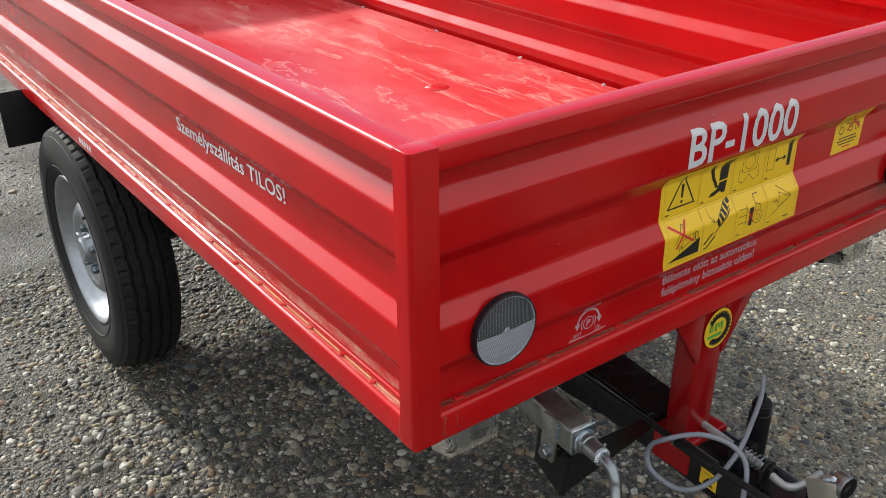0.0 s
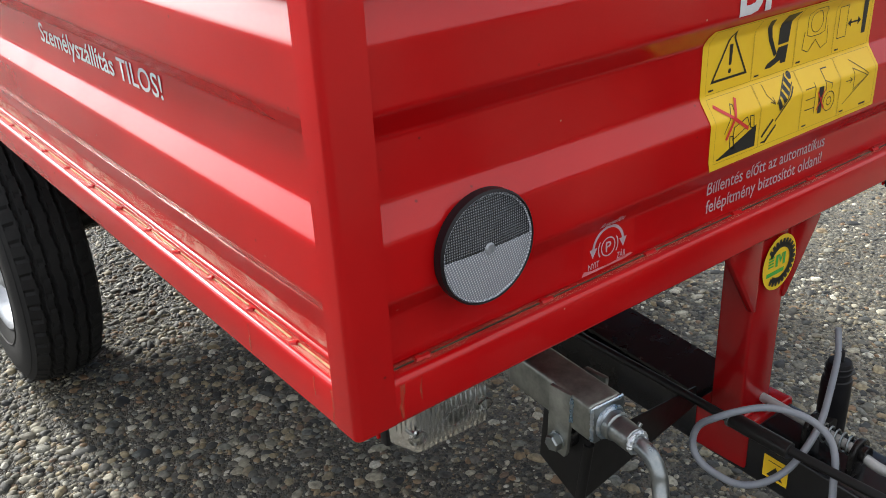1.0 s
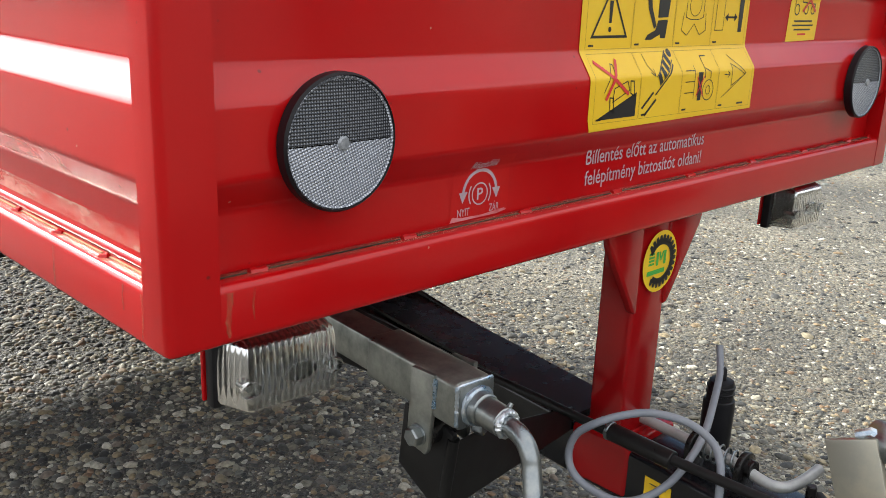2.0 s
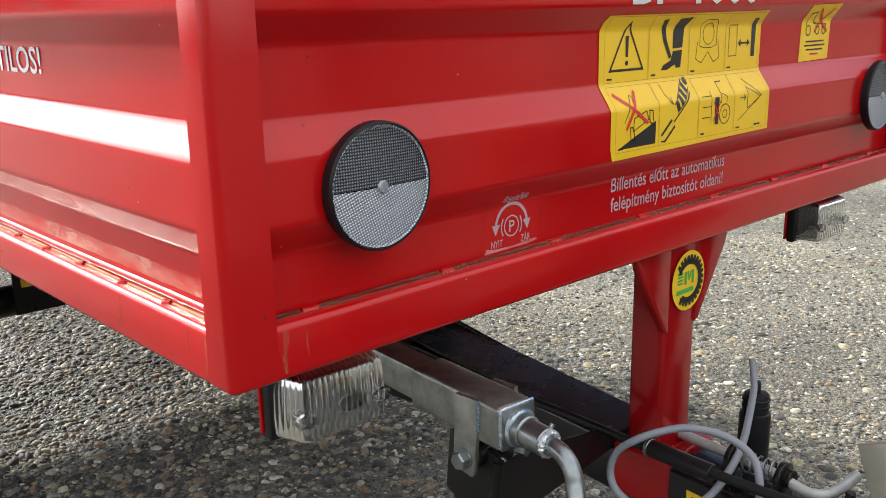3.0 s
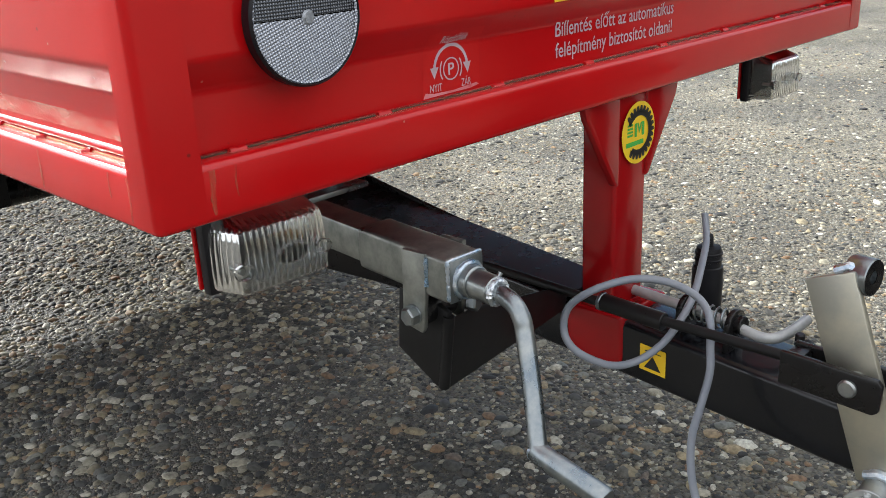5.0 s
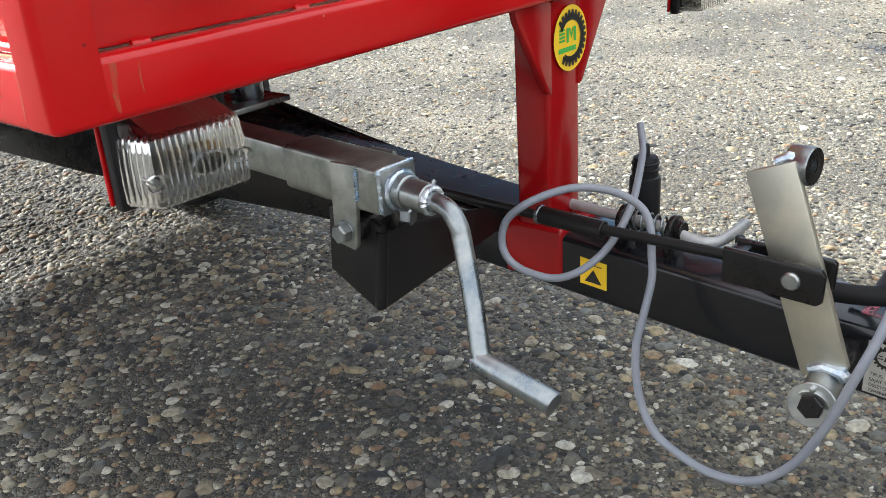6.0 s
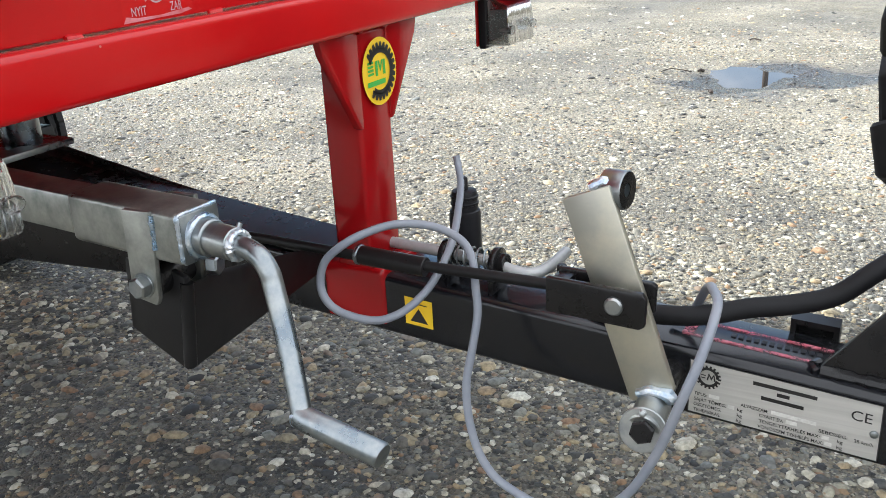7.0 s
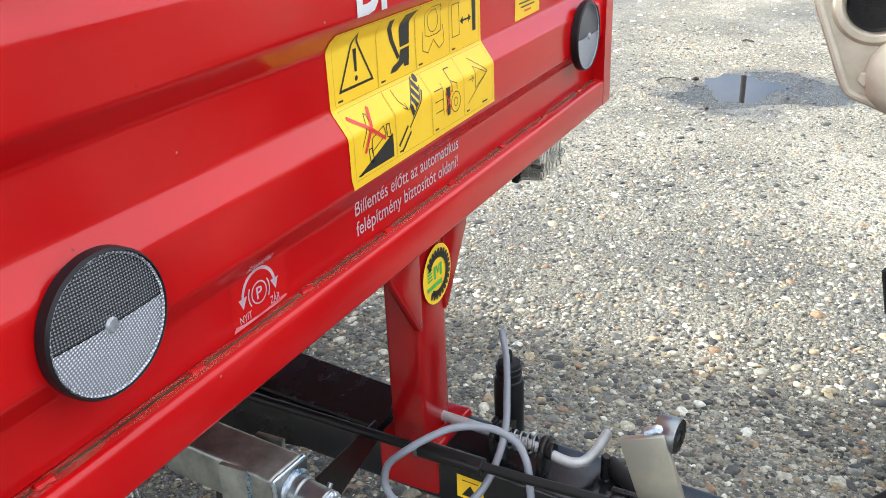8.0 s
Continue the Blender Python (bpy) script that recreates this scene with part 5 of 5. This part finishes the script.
part("pivot_boss", rod(p, q, 0.0135, 28, bevel=0.001), ZINC, lever)
tilt = Vector((-0.95, -0.12, 0.17))  # the loose washer hangs tilted on its bolt
part("pivot_washer", rod(q - 0.0022 * tilt, q + 0.0012 * tilt, 0.0185, 32, bevel=0.0008), ZINC, lever)
part("pivot_bolt", hexhead(q, tilt, 0.0172, 0.007), BLACK, lever)
part("grease_nipple", lathe([(0.0032, 0), (0.0032, 0.003), (0.0020, 0.004), (0.0026, 0.006), (0.0, 0.0075)], axis_pose(q + Vector((0.004, 0.0010, 0.0135)), tilt), 14), ZINC, lever)
part("weld_bead", bead([(0.429, -0.268, 0.3135), (0.427, -0.278, 0.3195), (0.428, -0.292, 0.318), (0.4285, -0.296, 0.312)], 0.0052, 4), WELD, lever)
part("pivot_shaft", rod((0.49, -0.28, 0.308), (0.437, -0.28, 0.306), 0.010, 20), BLACK, lever)

# ---- release bar with spring ----
lock = part("release_bar", sweep(spline([(0.530, 0.050, 0.3685), (0.526, 0.008, 0.368), (0.519, -0.080, 0.3675), (0.5155, -0.108, 0.3655), (0.514, -0.124, 0.3630), (0.5150, -0.136, 0.3615), (0.5215, -0.1450, 0.3615), (0.534, -0.1500, 0.3625), (0.549, -0.1520, 0.3635), (0.572, -0.1530, 0.3645)], 6), 0.0054, 16), GALV, trailer, "bent zinc-plated release bar with spring")
for y in (-0.052, -0.106):
    c = 0.519 + 0.075 * (y + 0.080)
    outline = [(c - 0.0165, dtop(y) - 0.002)] + [(c + 0.0165 * math.cos(t), 0.3665 + 0.0150 * math.sin(t)) for t in (math.pi - math.pi * k / 14 for k in range(15))] + [(c + 0.0165, dtop(y) - 0.002)]
    part("lock_lug", prism(outline, 'y', y - 0.003, y + 0.003, 0.001), BLACK, lock)
    part("lug_collar", rod((c, y - 0.003, 0.3675), (c - 0.0006, y - 0.010, 0.3675), 0.0092, 20, bevel=0.0008), BLACK, lock)
coil = [(0.5192 + 0.0098 * math.cos(a), -0.057 - 0.046 * a / (2 * math.pi * 6.5), 0.3675 + 0.0098 * math.sin(a)) for a in (2 * math.pi * 6.5 * k / 110 for k in range(111))]
part("spring", sweep(coil, 0.0012, 6), ZINC, lock)
part("grease_stub", rod((0.531, -0.1645, dtop(-0.1645) - 0.002), (0.531, -0.1645, 0.3685), 0.0046, 16, bevel=0.001), BLACK, drawbar)
part("stub_nut", hexhead((0.531, -0.1645, dtop(-0.1645) - 0.001), (0, 0, 1), 0.012, 0.005), BLACK, drawbar)
# damper cylinder on the far side of the drawbar
damper = part("damper", lathe([(0, -0.07), (0.0158, -0.07), (0.0164, -0.066), (0.0164, 0.046), (0.0156, 0.050), (0.0138, 0.051), (0.0134, 0.068), (0.0124, 0.071), (0.0044, 0.072), (0.0040, 0.083), (0.0030, 0.085), (0, 0.085)], Matrix.Translation((0.5985, -0.032, 0.334)), 32), PLASTIC, trailer, "black rubber damper cylinder")
part("damper_clamp", box(0.565, 0.606, -0.045, -0.020, 0.300, 0.340, 0.002), BLACK, damper)
for z in (0.392, 0.399):
    part("damper_ring", lathe([(0.0130, -0.002), (0.0146, -0.001), (0.0146, 0.001), (0.0130, 0.002)], Matrix.Translation((0.5985, -0.032, z)), 28), PLASTIC, damper)

# ---- crank jack ----
def aslant(bm):
    """The jack lies a few degrees across the drawbar."""
    bmesh.ops.rotate(bm, verts=bm.verts, cent=(0.271, 0.075, 0.467), matrix=Matrix.Rotation(radians(-5.2), 3, 'Z'))
    return bm


def ring_points(c, r, n=14):
    return [(c[0] + r * math.cos(a), c[1], c[2] + r * math.sin(a)) for a in (2 * math.pi * k / n for k in range(n + 1))]


jack = part("jack_sleeve", aslant(box(0.2520, 0.2905, 0.0095, 0.1340, 0.4485, 0.4880, 0.0045, 3)), TUBE, trailer, "zinc-plated square crank jack with bent handle")
part("inner_tube", aslant(box(0.2555, 0.2870, 0.1300, 0.52, 0.4520, 0.4845, 0.003, 2)), TUBE, jack)
part("end_plate", aslant(box(0.2530, 0.2895, 0.0060, 0.0098, 0.4495, 0.4870, 0.0015)), ZINC, jack)
part("weld_bead", aslant(bead([(0.2530, 0.0085, 0.4520), (0.2526, 0.0085, 0.4865), (0.2890, 0.0085, 0.4872)], 0.0020, 1)), WELD, jack)
part("spindle", aslant(rod((0.2715, 0.006, 0.4670), (0.2712, -0.0280, 0.4660), 0.0122, 28, bevel=0.001)), ZINC, jack)
part("spindle_collar", aslant(rod((0.2715, 0.005, 0.4670), (0.2714, -0.0055, 0.4668), 0.0140, 28, bevel=0.0012)), ZINC, jack)
part("weld_bead", aslant(bead(ring_points((0.2715, 0.0048, 0.467), 0.0148), 0.0030, 2)), WELD, jack)
part("weld_bead", aslant(bead(ring_points((0.2712, -0.0300, 0.466), 0.0095), 0.0030, 7)), WELD, jack)
part("pin", aslant(rod((0.2790, -0.0225, 0.4740), (0.2820, -0.0225, 0.4775), 0.0022, 10)), ZINC, jack)
crank = [(0.2620, -0.024, 0.4660), (0.2612, -0.036, 0.4650), (0.2598, -0.0480, 0.4610), (0.2578, -0.0570, 0.4520), (0.2555, -0.0620, 0.4400), (0.2425, -0.0790, 0.4060), (0.2282, -0.0950, 0.3720), (0.2252, -0.0985, 0.3650)]
part("crank_arm", sweep(spline(crank, 6), 0.0076, 20), ZINC, jack)
part("crank_grip", sweep([(0.2256, -0.0960, 0.3660), (0.2250, -0.1020, 0.3640), (0.2208, -0.1625, 0.3555), (0.2207, -0.1637, 0.3552)], [0.0088, 0.0088, 0.0088, 0.0078], 20), ZINC, jack)
part("weld_bead", bead([(0.2180, -0.0950, 0.3690), (0.2200, -0.0935, 0.3620), (0.2250, -0.0920, 0.3570), (0.2310, -0.0930, 0.3580)], 0.0018, 21), WELD, jack)
for xa, ya in ((0.2470, 0.0), (0.2910, -0.002)):
    part("lug", prism([(0.037 + ya, 0.4870), (0.0650 + ya, 0.4860), (0.0660 + ya, 0.4600), (0.0680 + ya, 0.4230), (0.0660 + ya, 0.4160), (0.0450 + ya, 0.4125), (0.0420 + ya, 0.4180), (0.0390 + ya, 0.4500)], 'x', xa, xa + 0.0050, 0.0012), TUBE, jack)
part("weld_bead", bead([(0.2495, 0.0368, 0.4840), (0.2498, 0.0380, 0.4580)], 0.0032, 11), WELD, jack)
part("bolt_washer", rod((0.2475, 0.0540, 0.4280), (0.2458, 0.0540, 0.4280), 0.0098, 24, bevel=0.0004), ZINC, jack)
part("bolt_head", hexhead((0.2462, 0.0540, 0.4280), (-1, 0, 0), 0.0150, 0.0085), ZINC, jack)
part("bolt_nut", hexhead((0.2955, 0.0330, 0.4300), (0.25, -1, 0), 0.0150, 0.0090), ZINC, jack)
part("bolt_shank", rod((0.24, 0.054, 0.428), (0.302, 0.054, 0.428), 0.005, 14), ZINC, jack)
part("bushing", rod((0.2525, 0.0540, 0.4280), (0.2900, 0.0540, 0.4280), 0.0125, 24, bevel=0.0015), BLACK, jack)
bracket = part("jack_bracket", prism([(0.030, 0.4300), (0.0420, 0.3500), (0.0960, 0.3780), (0.0900, 0.4380), (0.0600, 0.4400)], 'x', 0.2640, 0.2700, 0.0012), MATTBLACK, trailer, "black folded steel bracket that carries the jack")
part("bracket_fold", sweep([(0.2672, 0.0318, 0.4255), (0.2672, 0.0345, 0.4050), (0.2672, 0.0388, 0.3745), (0.2672, 0.0418, 0.3535)], 0.0052, 16), MATTBLACK, bracket)
part("bracket_web", hull([(0.2660, 0.0290, 0.4240), (0.2660, 0.0400, 0.3505), (0.4870, 0.0720, 0.3700), (0.4870, 0.0720, 0.3440), (0.3100, 0.0400, 0.4180), (0.2660, 0.0292, 0.4238), (0.2660, 0.0420, 0.3505), (0.4870, 0.0740, 0.3700), (0.4870, 0.0740, 0.3440), (0.3100, 0.0402, 0.4178)]), MATTBLACK, bracket)
# hinge plate of the tipping box
hinge = part("hinge_plate", box(0.185, 0.272, 0.130, 0.185, 0.5235, 0.5285, 0.001), ZINC, trailer)
for x in (0.207, 0.248):
    part("bush", lathe([(0, 0), (0.0135, 0), (0.0140, 0.001), (0.0140, 0.020), (0.0132, 0.021), (0.0105, 0.022), (0.0105, 0.050), (0, 0.050)], Matrix.Translation((x, 0.157, 0.5283)), 28), ZINC, hinge)

# ---- cable and hose ----
cable = [(0.610, -0.0185, 0.437), (0.606, -0.0225, 0.427), (0.589, -0.0335, 0.414), (0.545, -0.0530, 0.4045), (0.500, -0.071, 0.395), (0.468, -0.076, 0.380), (0.440, -0.073, 0.364), (0.422, -0.058, 0.349), (0.410, -0.038, 0.343), (0.404, -0.010, 0.347), (0.402, 0.006, 0.357), (0.404, 0.013, 0.372), (0.406, 0.008, 0.392), (0.410, -0.008, 0.408), (0.425, -0.022, 0.416), (0.445, -0.039, 0.420), (0.460, -0.058, 0.418), (0.470, -0.076, 0.412), (0.470, -0.096, 0.403), (0.460, -0.110, 0.391), (0.448, -0.118, 0.372), (0.440, -0.123, 0.351), (0.428, -0.122, 0.320), (0.420, -0.120, 0.294), (0.414, -0.124, 0.264), (0.410, -0.134, 0.235), (0.406, -0.150, 0.217), (0.405, -0.170, 0.207), (0.402, -0.196, 0.202), (0.400, -0.222, 0.204), (0.398, -0.245, 0.214), (0.396, -0.262, 0.230), (0.390, -0.280, 0.257), (0.383, -0.299, 0.300), (0.380, -0.313, 0.343), (0.388, -0.322, 0.372), (0.402, -0.326, 0.392), (0.420, -0.326, 0.402), (0.436, -0.322, 0.403), (0.455, -0.3150, 0.400), (0.480, -0.3085, 0.391), (0.508, -0.299, 0.376), (0.524, -0.292, 0.360), (0.528, -0.284, 0.345), (0.520, -0.270, 0.336)]
part("cable", sweep(spline(cable, 5), 0.0037, 12), CABLE, trailer, "grey sheathed release cable hanging in a loop")
hose = [(0.545, -0.165, 0.349), (0.520, -0.200, 0.3465), (0.502, -0.232, 0.3475), (0.497, -0.256, 0.3505), (0.502, -0.287, 0.3520), (0.511, -0.310, 0.3545), (0.521, -0.331, 0.3585), (0.532, -0.361, 0.3620), (0.541, -0.394, 0.3720), (0.551, -0.423, 0.3955), (0.570, -0.462, 0.424), (0.600, -0.520, 0.470), (0.640, -0.620, 0.540)]
part("hydraulic_hose", sweep(spline(hose, 6), 0.0085, 18), HOSE, trailer, "thick black rubber hydraulic hose")


# ---- wheels ----
def wheel(cx, side):
    """side -1: outer face looks to -x."""
    R = 0.286
    cy, cz = 1.325, 0.283
    nth, nu = 300, 56
    bm = bmesh.new()
    rings = []
    prof = []
    # sidewall inner to outer shoulder, tread, other sidewall
    for r, u in ((0.172, -0.050), (0.175, -0.057), (0.190, -0.067), (0.214, -0.0715), (0.236, -0.071), (0.256, -0.067), (0.268, -0.0615), (0.2745, -0.0585)):
        prof.append((r, u, 0))
    for k in range(nu):
        u = -0.056 + 0.112 * k / (nu - 1)
        prof.append((R - 0.010 * (abs(u) / 0.056) ** 3, u, 1))
    prof += [(r, -u, 0) for r, u, _ in prof[7::-1]]
    for i in range(nth):
        a = 2 * math.pi * i / nth
        ring = []
        for r, u, tread in prof:
            if tread:
                zig = 0.0035 * (abs(((i / 5.0) % 2) - 1) - 0.5)
                cut = 0.0
                for c in (-0.033, -0.0115, 0.0115, 0.033):
                    if abs(u - c - zig) < 0.0030:
                        cut = 0.0075
                if abs(u) > 0.041 and i % 5 == 0:
                    cut = 0.0035
                if i % 5 == 2 and abs(abs(u) - 0.022) < 0.005:
                    cut = max(cut, 0.0022)
                r -= cut
            ring.append(bm.verts.new((cx + side * -u, cy + r * math.cos(a), cz + r * math.sin(a))))
        rings.append(ring)
    for i in range(nth):
        a, b = rings[i], rings[(i + 1) % nth]
        for k in range(len(prof) - 1):
            bm.faces.new((a[k], a[k + 1], b[k + 1], b[k]))
    tyre = part("wheel", bm, RUBBER, trailer, "black road tyre on a silver steel rim", sharp=25)
    m = axis_pose((cx, cy, cz), (side, 0, 0))
    for r in (0.199, 0.263):
        part("sidewall_ring", lathe([(r - 0.0015, 0.0630 if r > 0.25 else 0.0680), (r, 0.0705 if r < 0.25 else 0.0650), (r + 0.0015, 0.0695 if r < 0.25 else 0.0625)], m, 96), RUBBER, tyre)
    rim = part("rim", lathe([(0.1561, -0.06039), (0.17, -0.05582), (0.1741, -0.04941), (0.1601, -0.03843), (0.1461, -0.01647), (0.1461, 0.01372), (0.157, 0.04026), (0.17, 0.05124), (0.1746, 0.05765), (0.1721, 0.06039), (0.1671, 0.05856), (0.1601, 0.05033), (0.1531, 0.03843), (0.1451, 0.03111), (0.139, 0.00366), (0.130, 0.004), (0.116, 0.020), (0.105, 0.038), (0.092, 0.047), (0.076, 0.047), (0.064, 0.039), (0.034, 0.037), (0.031, 0.041), (0.029, 0.056), (0.024, 0.060), (0, 0.060)], m, 72), RIMPAINT, tyre, "silver painted steel rim")
    for k in range(5):
        a = 2 * math.pi * k / 5 + 0.35
        p = m @ Vector((0.050 * math.cos(a), 0.050 * math.sin(a), 0.0375))
        part("wheel_bolt", hexhead(p, (side, 0, 0), 0.019, 0.015, a), ZINC, rim)
    for k in range(12):
        a = 2 * math.pi * k / 12 + 0.1
        p = m @ Vector((0.122 * math.cos(a), 0.122 * math.sin(a), 0.0125))
        part("vent_slot", lathe([(0, 0.0045), (0.010, 0.0045), (0.011, 0.001)], axis_pose(p, m.to_3x3() @ Vector((math.cos(a) * 0.45, math.sin(a) * 0.45, 1))) @ Matrix.Rotation(a, 4, 'Z') @ Matrix.Diagonal((0.55, 1.3, 1, 1)), 16), BLACK, rim)
    p = m @ Vector((0.148 * math.cos(0.9), 0.148 * math.sin(0.9), 0.037))
    part("valve", rod(p, p + Vector((side * 0.028, 0, 0)), 0.0035, 10), RUBBER, rim)


wheel(0.058, -1)
wheel(W - 0.100, 1)
part("axle", rod((0.10, 1.325, 0.283), (W - 0.12, 1.325, 0.283), 0.030, 20), BLACK, trailer, "black axle tube")
for x in (0.30, 0.69):
    part("axle_bracket", box(x, x + 0.05, 1.26, 1.34, 0.27, 0.452, 0.003), BLACK, trailer)
tag = part("bracket_decal", box(0.276, 0.309, 1.2570, 1.2590, 0.322, 0.378), YELLOW, trailer, "yellow decal with a black gear mark")
part("gear_mark", lathe([(0.008, 0.0), (0.008, 0.0012), (0.014, 0.0012), (0.014, 0.0)], axis_pose((0.2925, 1.2570, 0.352), (0, -1, 0)), 24), INK, tag)
part("bracket_plate", box(0.262, 0.352, 1.2592, 1.2650, 0.27, 0.452, 0.001, 1), BLACK, trailer)
for x in (-0.055, W - 0.125):
    part("mudflap", box(x, x + 0.18, 1.600, 1.606, 0.458, BOT + 0.012, 0.002), PLASTIC, trailer, "black rubber mudflap")

# ---- the tractor in front ----
tractor = tagged(thing("tractor"), "cream-painted tractor rear end with lugged black tyre", "tractor")


def tractor_wheel(x0, x1, cy, cz, R):
    xm, hw = (x0 + x1) / 2, (x1 - x0) / 2
    m = axis_pose((xm, cy, cz), (-1, 0, 0))
    bm = lathe([(R * 0.56, -hw * 0.75), (R * 0.62, -hw * 0.98), (R * 0.78, -hw * 1.0), (R * 0.90, -hw * 0.92), (R * 0.935, -hw * 0.6), (R * 0.94, 0), (R * 0.935, hw * 0.6), (R * 0.90, hw * 0.92), (R * 0.78, hw), (R * 0.62, hw * 0.98), (R * 0.56, hw * 0.75)], m, 96)
    tyre = part("tyre", bm, RUBBER, tractor, "black tractor tyre with deep lugs")
    n = 16
    at = m.inverted() @ Vector((x0, cy + 0.473, 0.376))
    first = math.atan2(at.y, at.x) + 0.03
    for k in range(n):
        for s in (-1, 1):
            a = first + 2 * math.pi * (k + (0.5 if s < 0 else 0)) / n
            bm = bmesh.new()
            rings = []
            for t, da in ((0.02, 0.10), (0.5, 0.03), (0.92, -0.02), (1.03, -0.03), (1.06, -0.03)):
                lo = R * (0.925 if t < 0.9 else 0.89 if t < 1.05 else 0.80)
                hi = R * (1.0 if t < 1.0 else 0.985 if t < 1.05 else 0.90)
                wd = 0.034 if t < 1.05 else 0.026
                ring = []
                for r, d in ((lo, -wd * 1.35), (hi, -wd), (hi, wd), (lo, wd * 1.35)):
                    ang = a + da + d / R
                    ring.append(bm.verts.new(m @ Vector((r * math.cos(ang), r * math.sin(ang), s * hw * t))))
                rings.append(ring)
            for p, q in zip(rings, rings[1:]):
                for j in range(4):
                    bm.faces.new((p[j], p[(j + 1) % 4], q[(j + 1) % 4], q[j]))
            bm.faces.new(rings[0])
            bm.faces.new(rings[-1][::-1])
            bmesh.ops.recalc_face_normals(bm, faces=bm.faces)
            part("lug", soften(bm, 0.004, 1, 40), RUBBER, tyre)
    rim = part("rim", lathe([(R * 0.56, hw * 0.74), (R * 0.585, hw * 0.80), (R * 0.57, hw * 0.86), (R * 0.53, hw * 0.7), (R * 0.50, hw * 0.3), (R * 0.30, hw * 0.1), (R * 0.14, hw * 0.2), (0, hw * 0.2)], m, 72), CREAM, tractor, "cream painted rim")
    return tyre


tractor_wheel(0.985, 1.235, -0.853, 0.472, 0.48)
# axle casting with flange and dark bore
outline = [(-0.268, 0.86), (-0.270, 0.79), (-0.274, 0.762), (-0.287, 0.731), (-0.308, 0.682), (-0.317, 0.671), (-0.335, 0.664), (-0.38, 0.650), (-0.47, 0.640), (-0.60, 0.66), (-0.62, 0.86)]
housing = part("axle_housing", prism(outline, 'x', 0.826, 0.93, 0.006, 3), CREAM, tractor, "cream cast axle housing with a bored flange")
part("flange_lip", sweep(spline([(0.826, y - 0.003, z) for y, z in outline[:9]], 4), 0.0048, 10), CREAM, housing)
m = axis_pose((0.836, -0.332, 0.764), (-1, 0, 0))
part("bore_ring", lathe([(0.046, 0.0), (0.0435, 0.010), (0.039, 0.015), (0.033, 0.0155), (0.0295, 0.012), (0.0285, 0.002)], m, 48), CREAM, housing)
part("bore", lathe([(0, 0.012), (0.026, 0.012), (0.0285, 0.016)], m, 40), BLACK, housing)
m = axis_pose((0.832, -0.372, 0.692), (-1, 0, 0))
part("hub_dome", lathe([(0.044, -0.01), (0.043, 0.008), (0.038, 0.022), (0.028, 0.033), (0.014, 0.039), (0, 0.040)], m, 40), CREAM, housing)
part("flange_bolt", hexhead((0.825, -0.332, 0.688), (-1, 0, 0), 0.014, 0.007), CREAM, housing)
part("axle_tube", rod((0.91, -0.55, 0.73), (1.09, -0.853, 0.472), 0.06, 32), CREAM, tractor)

# ---- far grass ----
def grass(name, cx, cy, rx, ry, n, seed):
    rnd = np.random.RandomState(seed)
    r, a = np.sqrt(rnd.rand(n)), rnd.rand(n) * 6.283
    x, y = cx + rx * r * np.cos(a), cy + ry * r * np.sin(a)
    h, d = 0.05 + 0.10 * rnd.rand(n), rnd.rand(n) * 6.283
    w = 0.006 + 0.006 * rnd.rand(n)
    lean = 0.05 * rnd.randn(n, 2)
    verts = np.stack([np.stack([x - w * np.cos(d), y - w * np.sin(d), np.full(n, -0.01)], 1), np.stack([x + w * np.cos(d), y + w * np.sin(d), np.full(n, -0.01)], 1), np.stack([x + lean[:, 0], y + lean[:, 1], h], 1)], 1).reshape(-1, 3)
    me = bpy.data.meshes.new(name)
    me.from_pydata(verts.tolist(), [], np.arange(3 * n).reshape(-1, 3).tolist())
    me.materials.append(GRASS)
    return tagged(new(name, me), "patch of short green grass at the yard's edge", "grass", kind="stuff")


pole = part("utility_pole", rod((24.5, 3.53, -0.3), (24.5, 3.53, 9.0), 0.085, 20, 0.06), POLEWOOD, None)
tagged(pole, "weathered brown wooden utility pole standing at the yard's edge", "pole")
part("crossarm", box(24.44, 24.56, 2.75, 4.31, 8.35, 8.47, 0.01), POLEWOOD, pole)
grass("grass", 22.0, 8.0, 5.0, 2.6, 9000, 3)


def backdrop_ring():
    """An unseen far ring with an uneven top, standing in for hedges and trees."""
    bm = bmesh.new()
    n, rad = 720, 60.0
    rows = []
    for k in range(n):
        a = 2 * math.pi * k / n
        c, q = math.cos(a), math.sin(a)
        h = 1.2 + 0.5 * noise.noise((c * 6, q * 6, 1.0)) + 0.4 * noise.noise((c * 22, q * 22, 2.0)) + 0.2 * noise.noise((c * 80, q * 80, 3.0))
        # raised ahead and behind-left to darken low reflections in the walls
        h *= 1 + 6.0 * max(0.0, -q) ** 0.7 + (4.0 * q * q * min(1.0, max(0.0, 0.35 - c) * 2.5) if q > 0 else 0.0)
        rows.append([bm.verts.new((rad * c, rad * q, -0.5)), bm.verts.new((rad * c, rad * q, h * 0.6)), bm.verts.new(((rad + 1.5) * c, (rad + 1.5) * q, h))])
    for k in range(n):
        a, b = rows[k], rows[(k + 1) % n]
        for i in range(2):
            bm.faces.new((a[i], b[i], b[i + 1], a[i + 1]))
    return tagged(part("backdrop", bm, BACKDROP_DARK), "unseen far dark ring standing in for hedges and trees", "trees", kind="structure")


backdrop_ring()
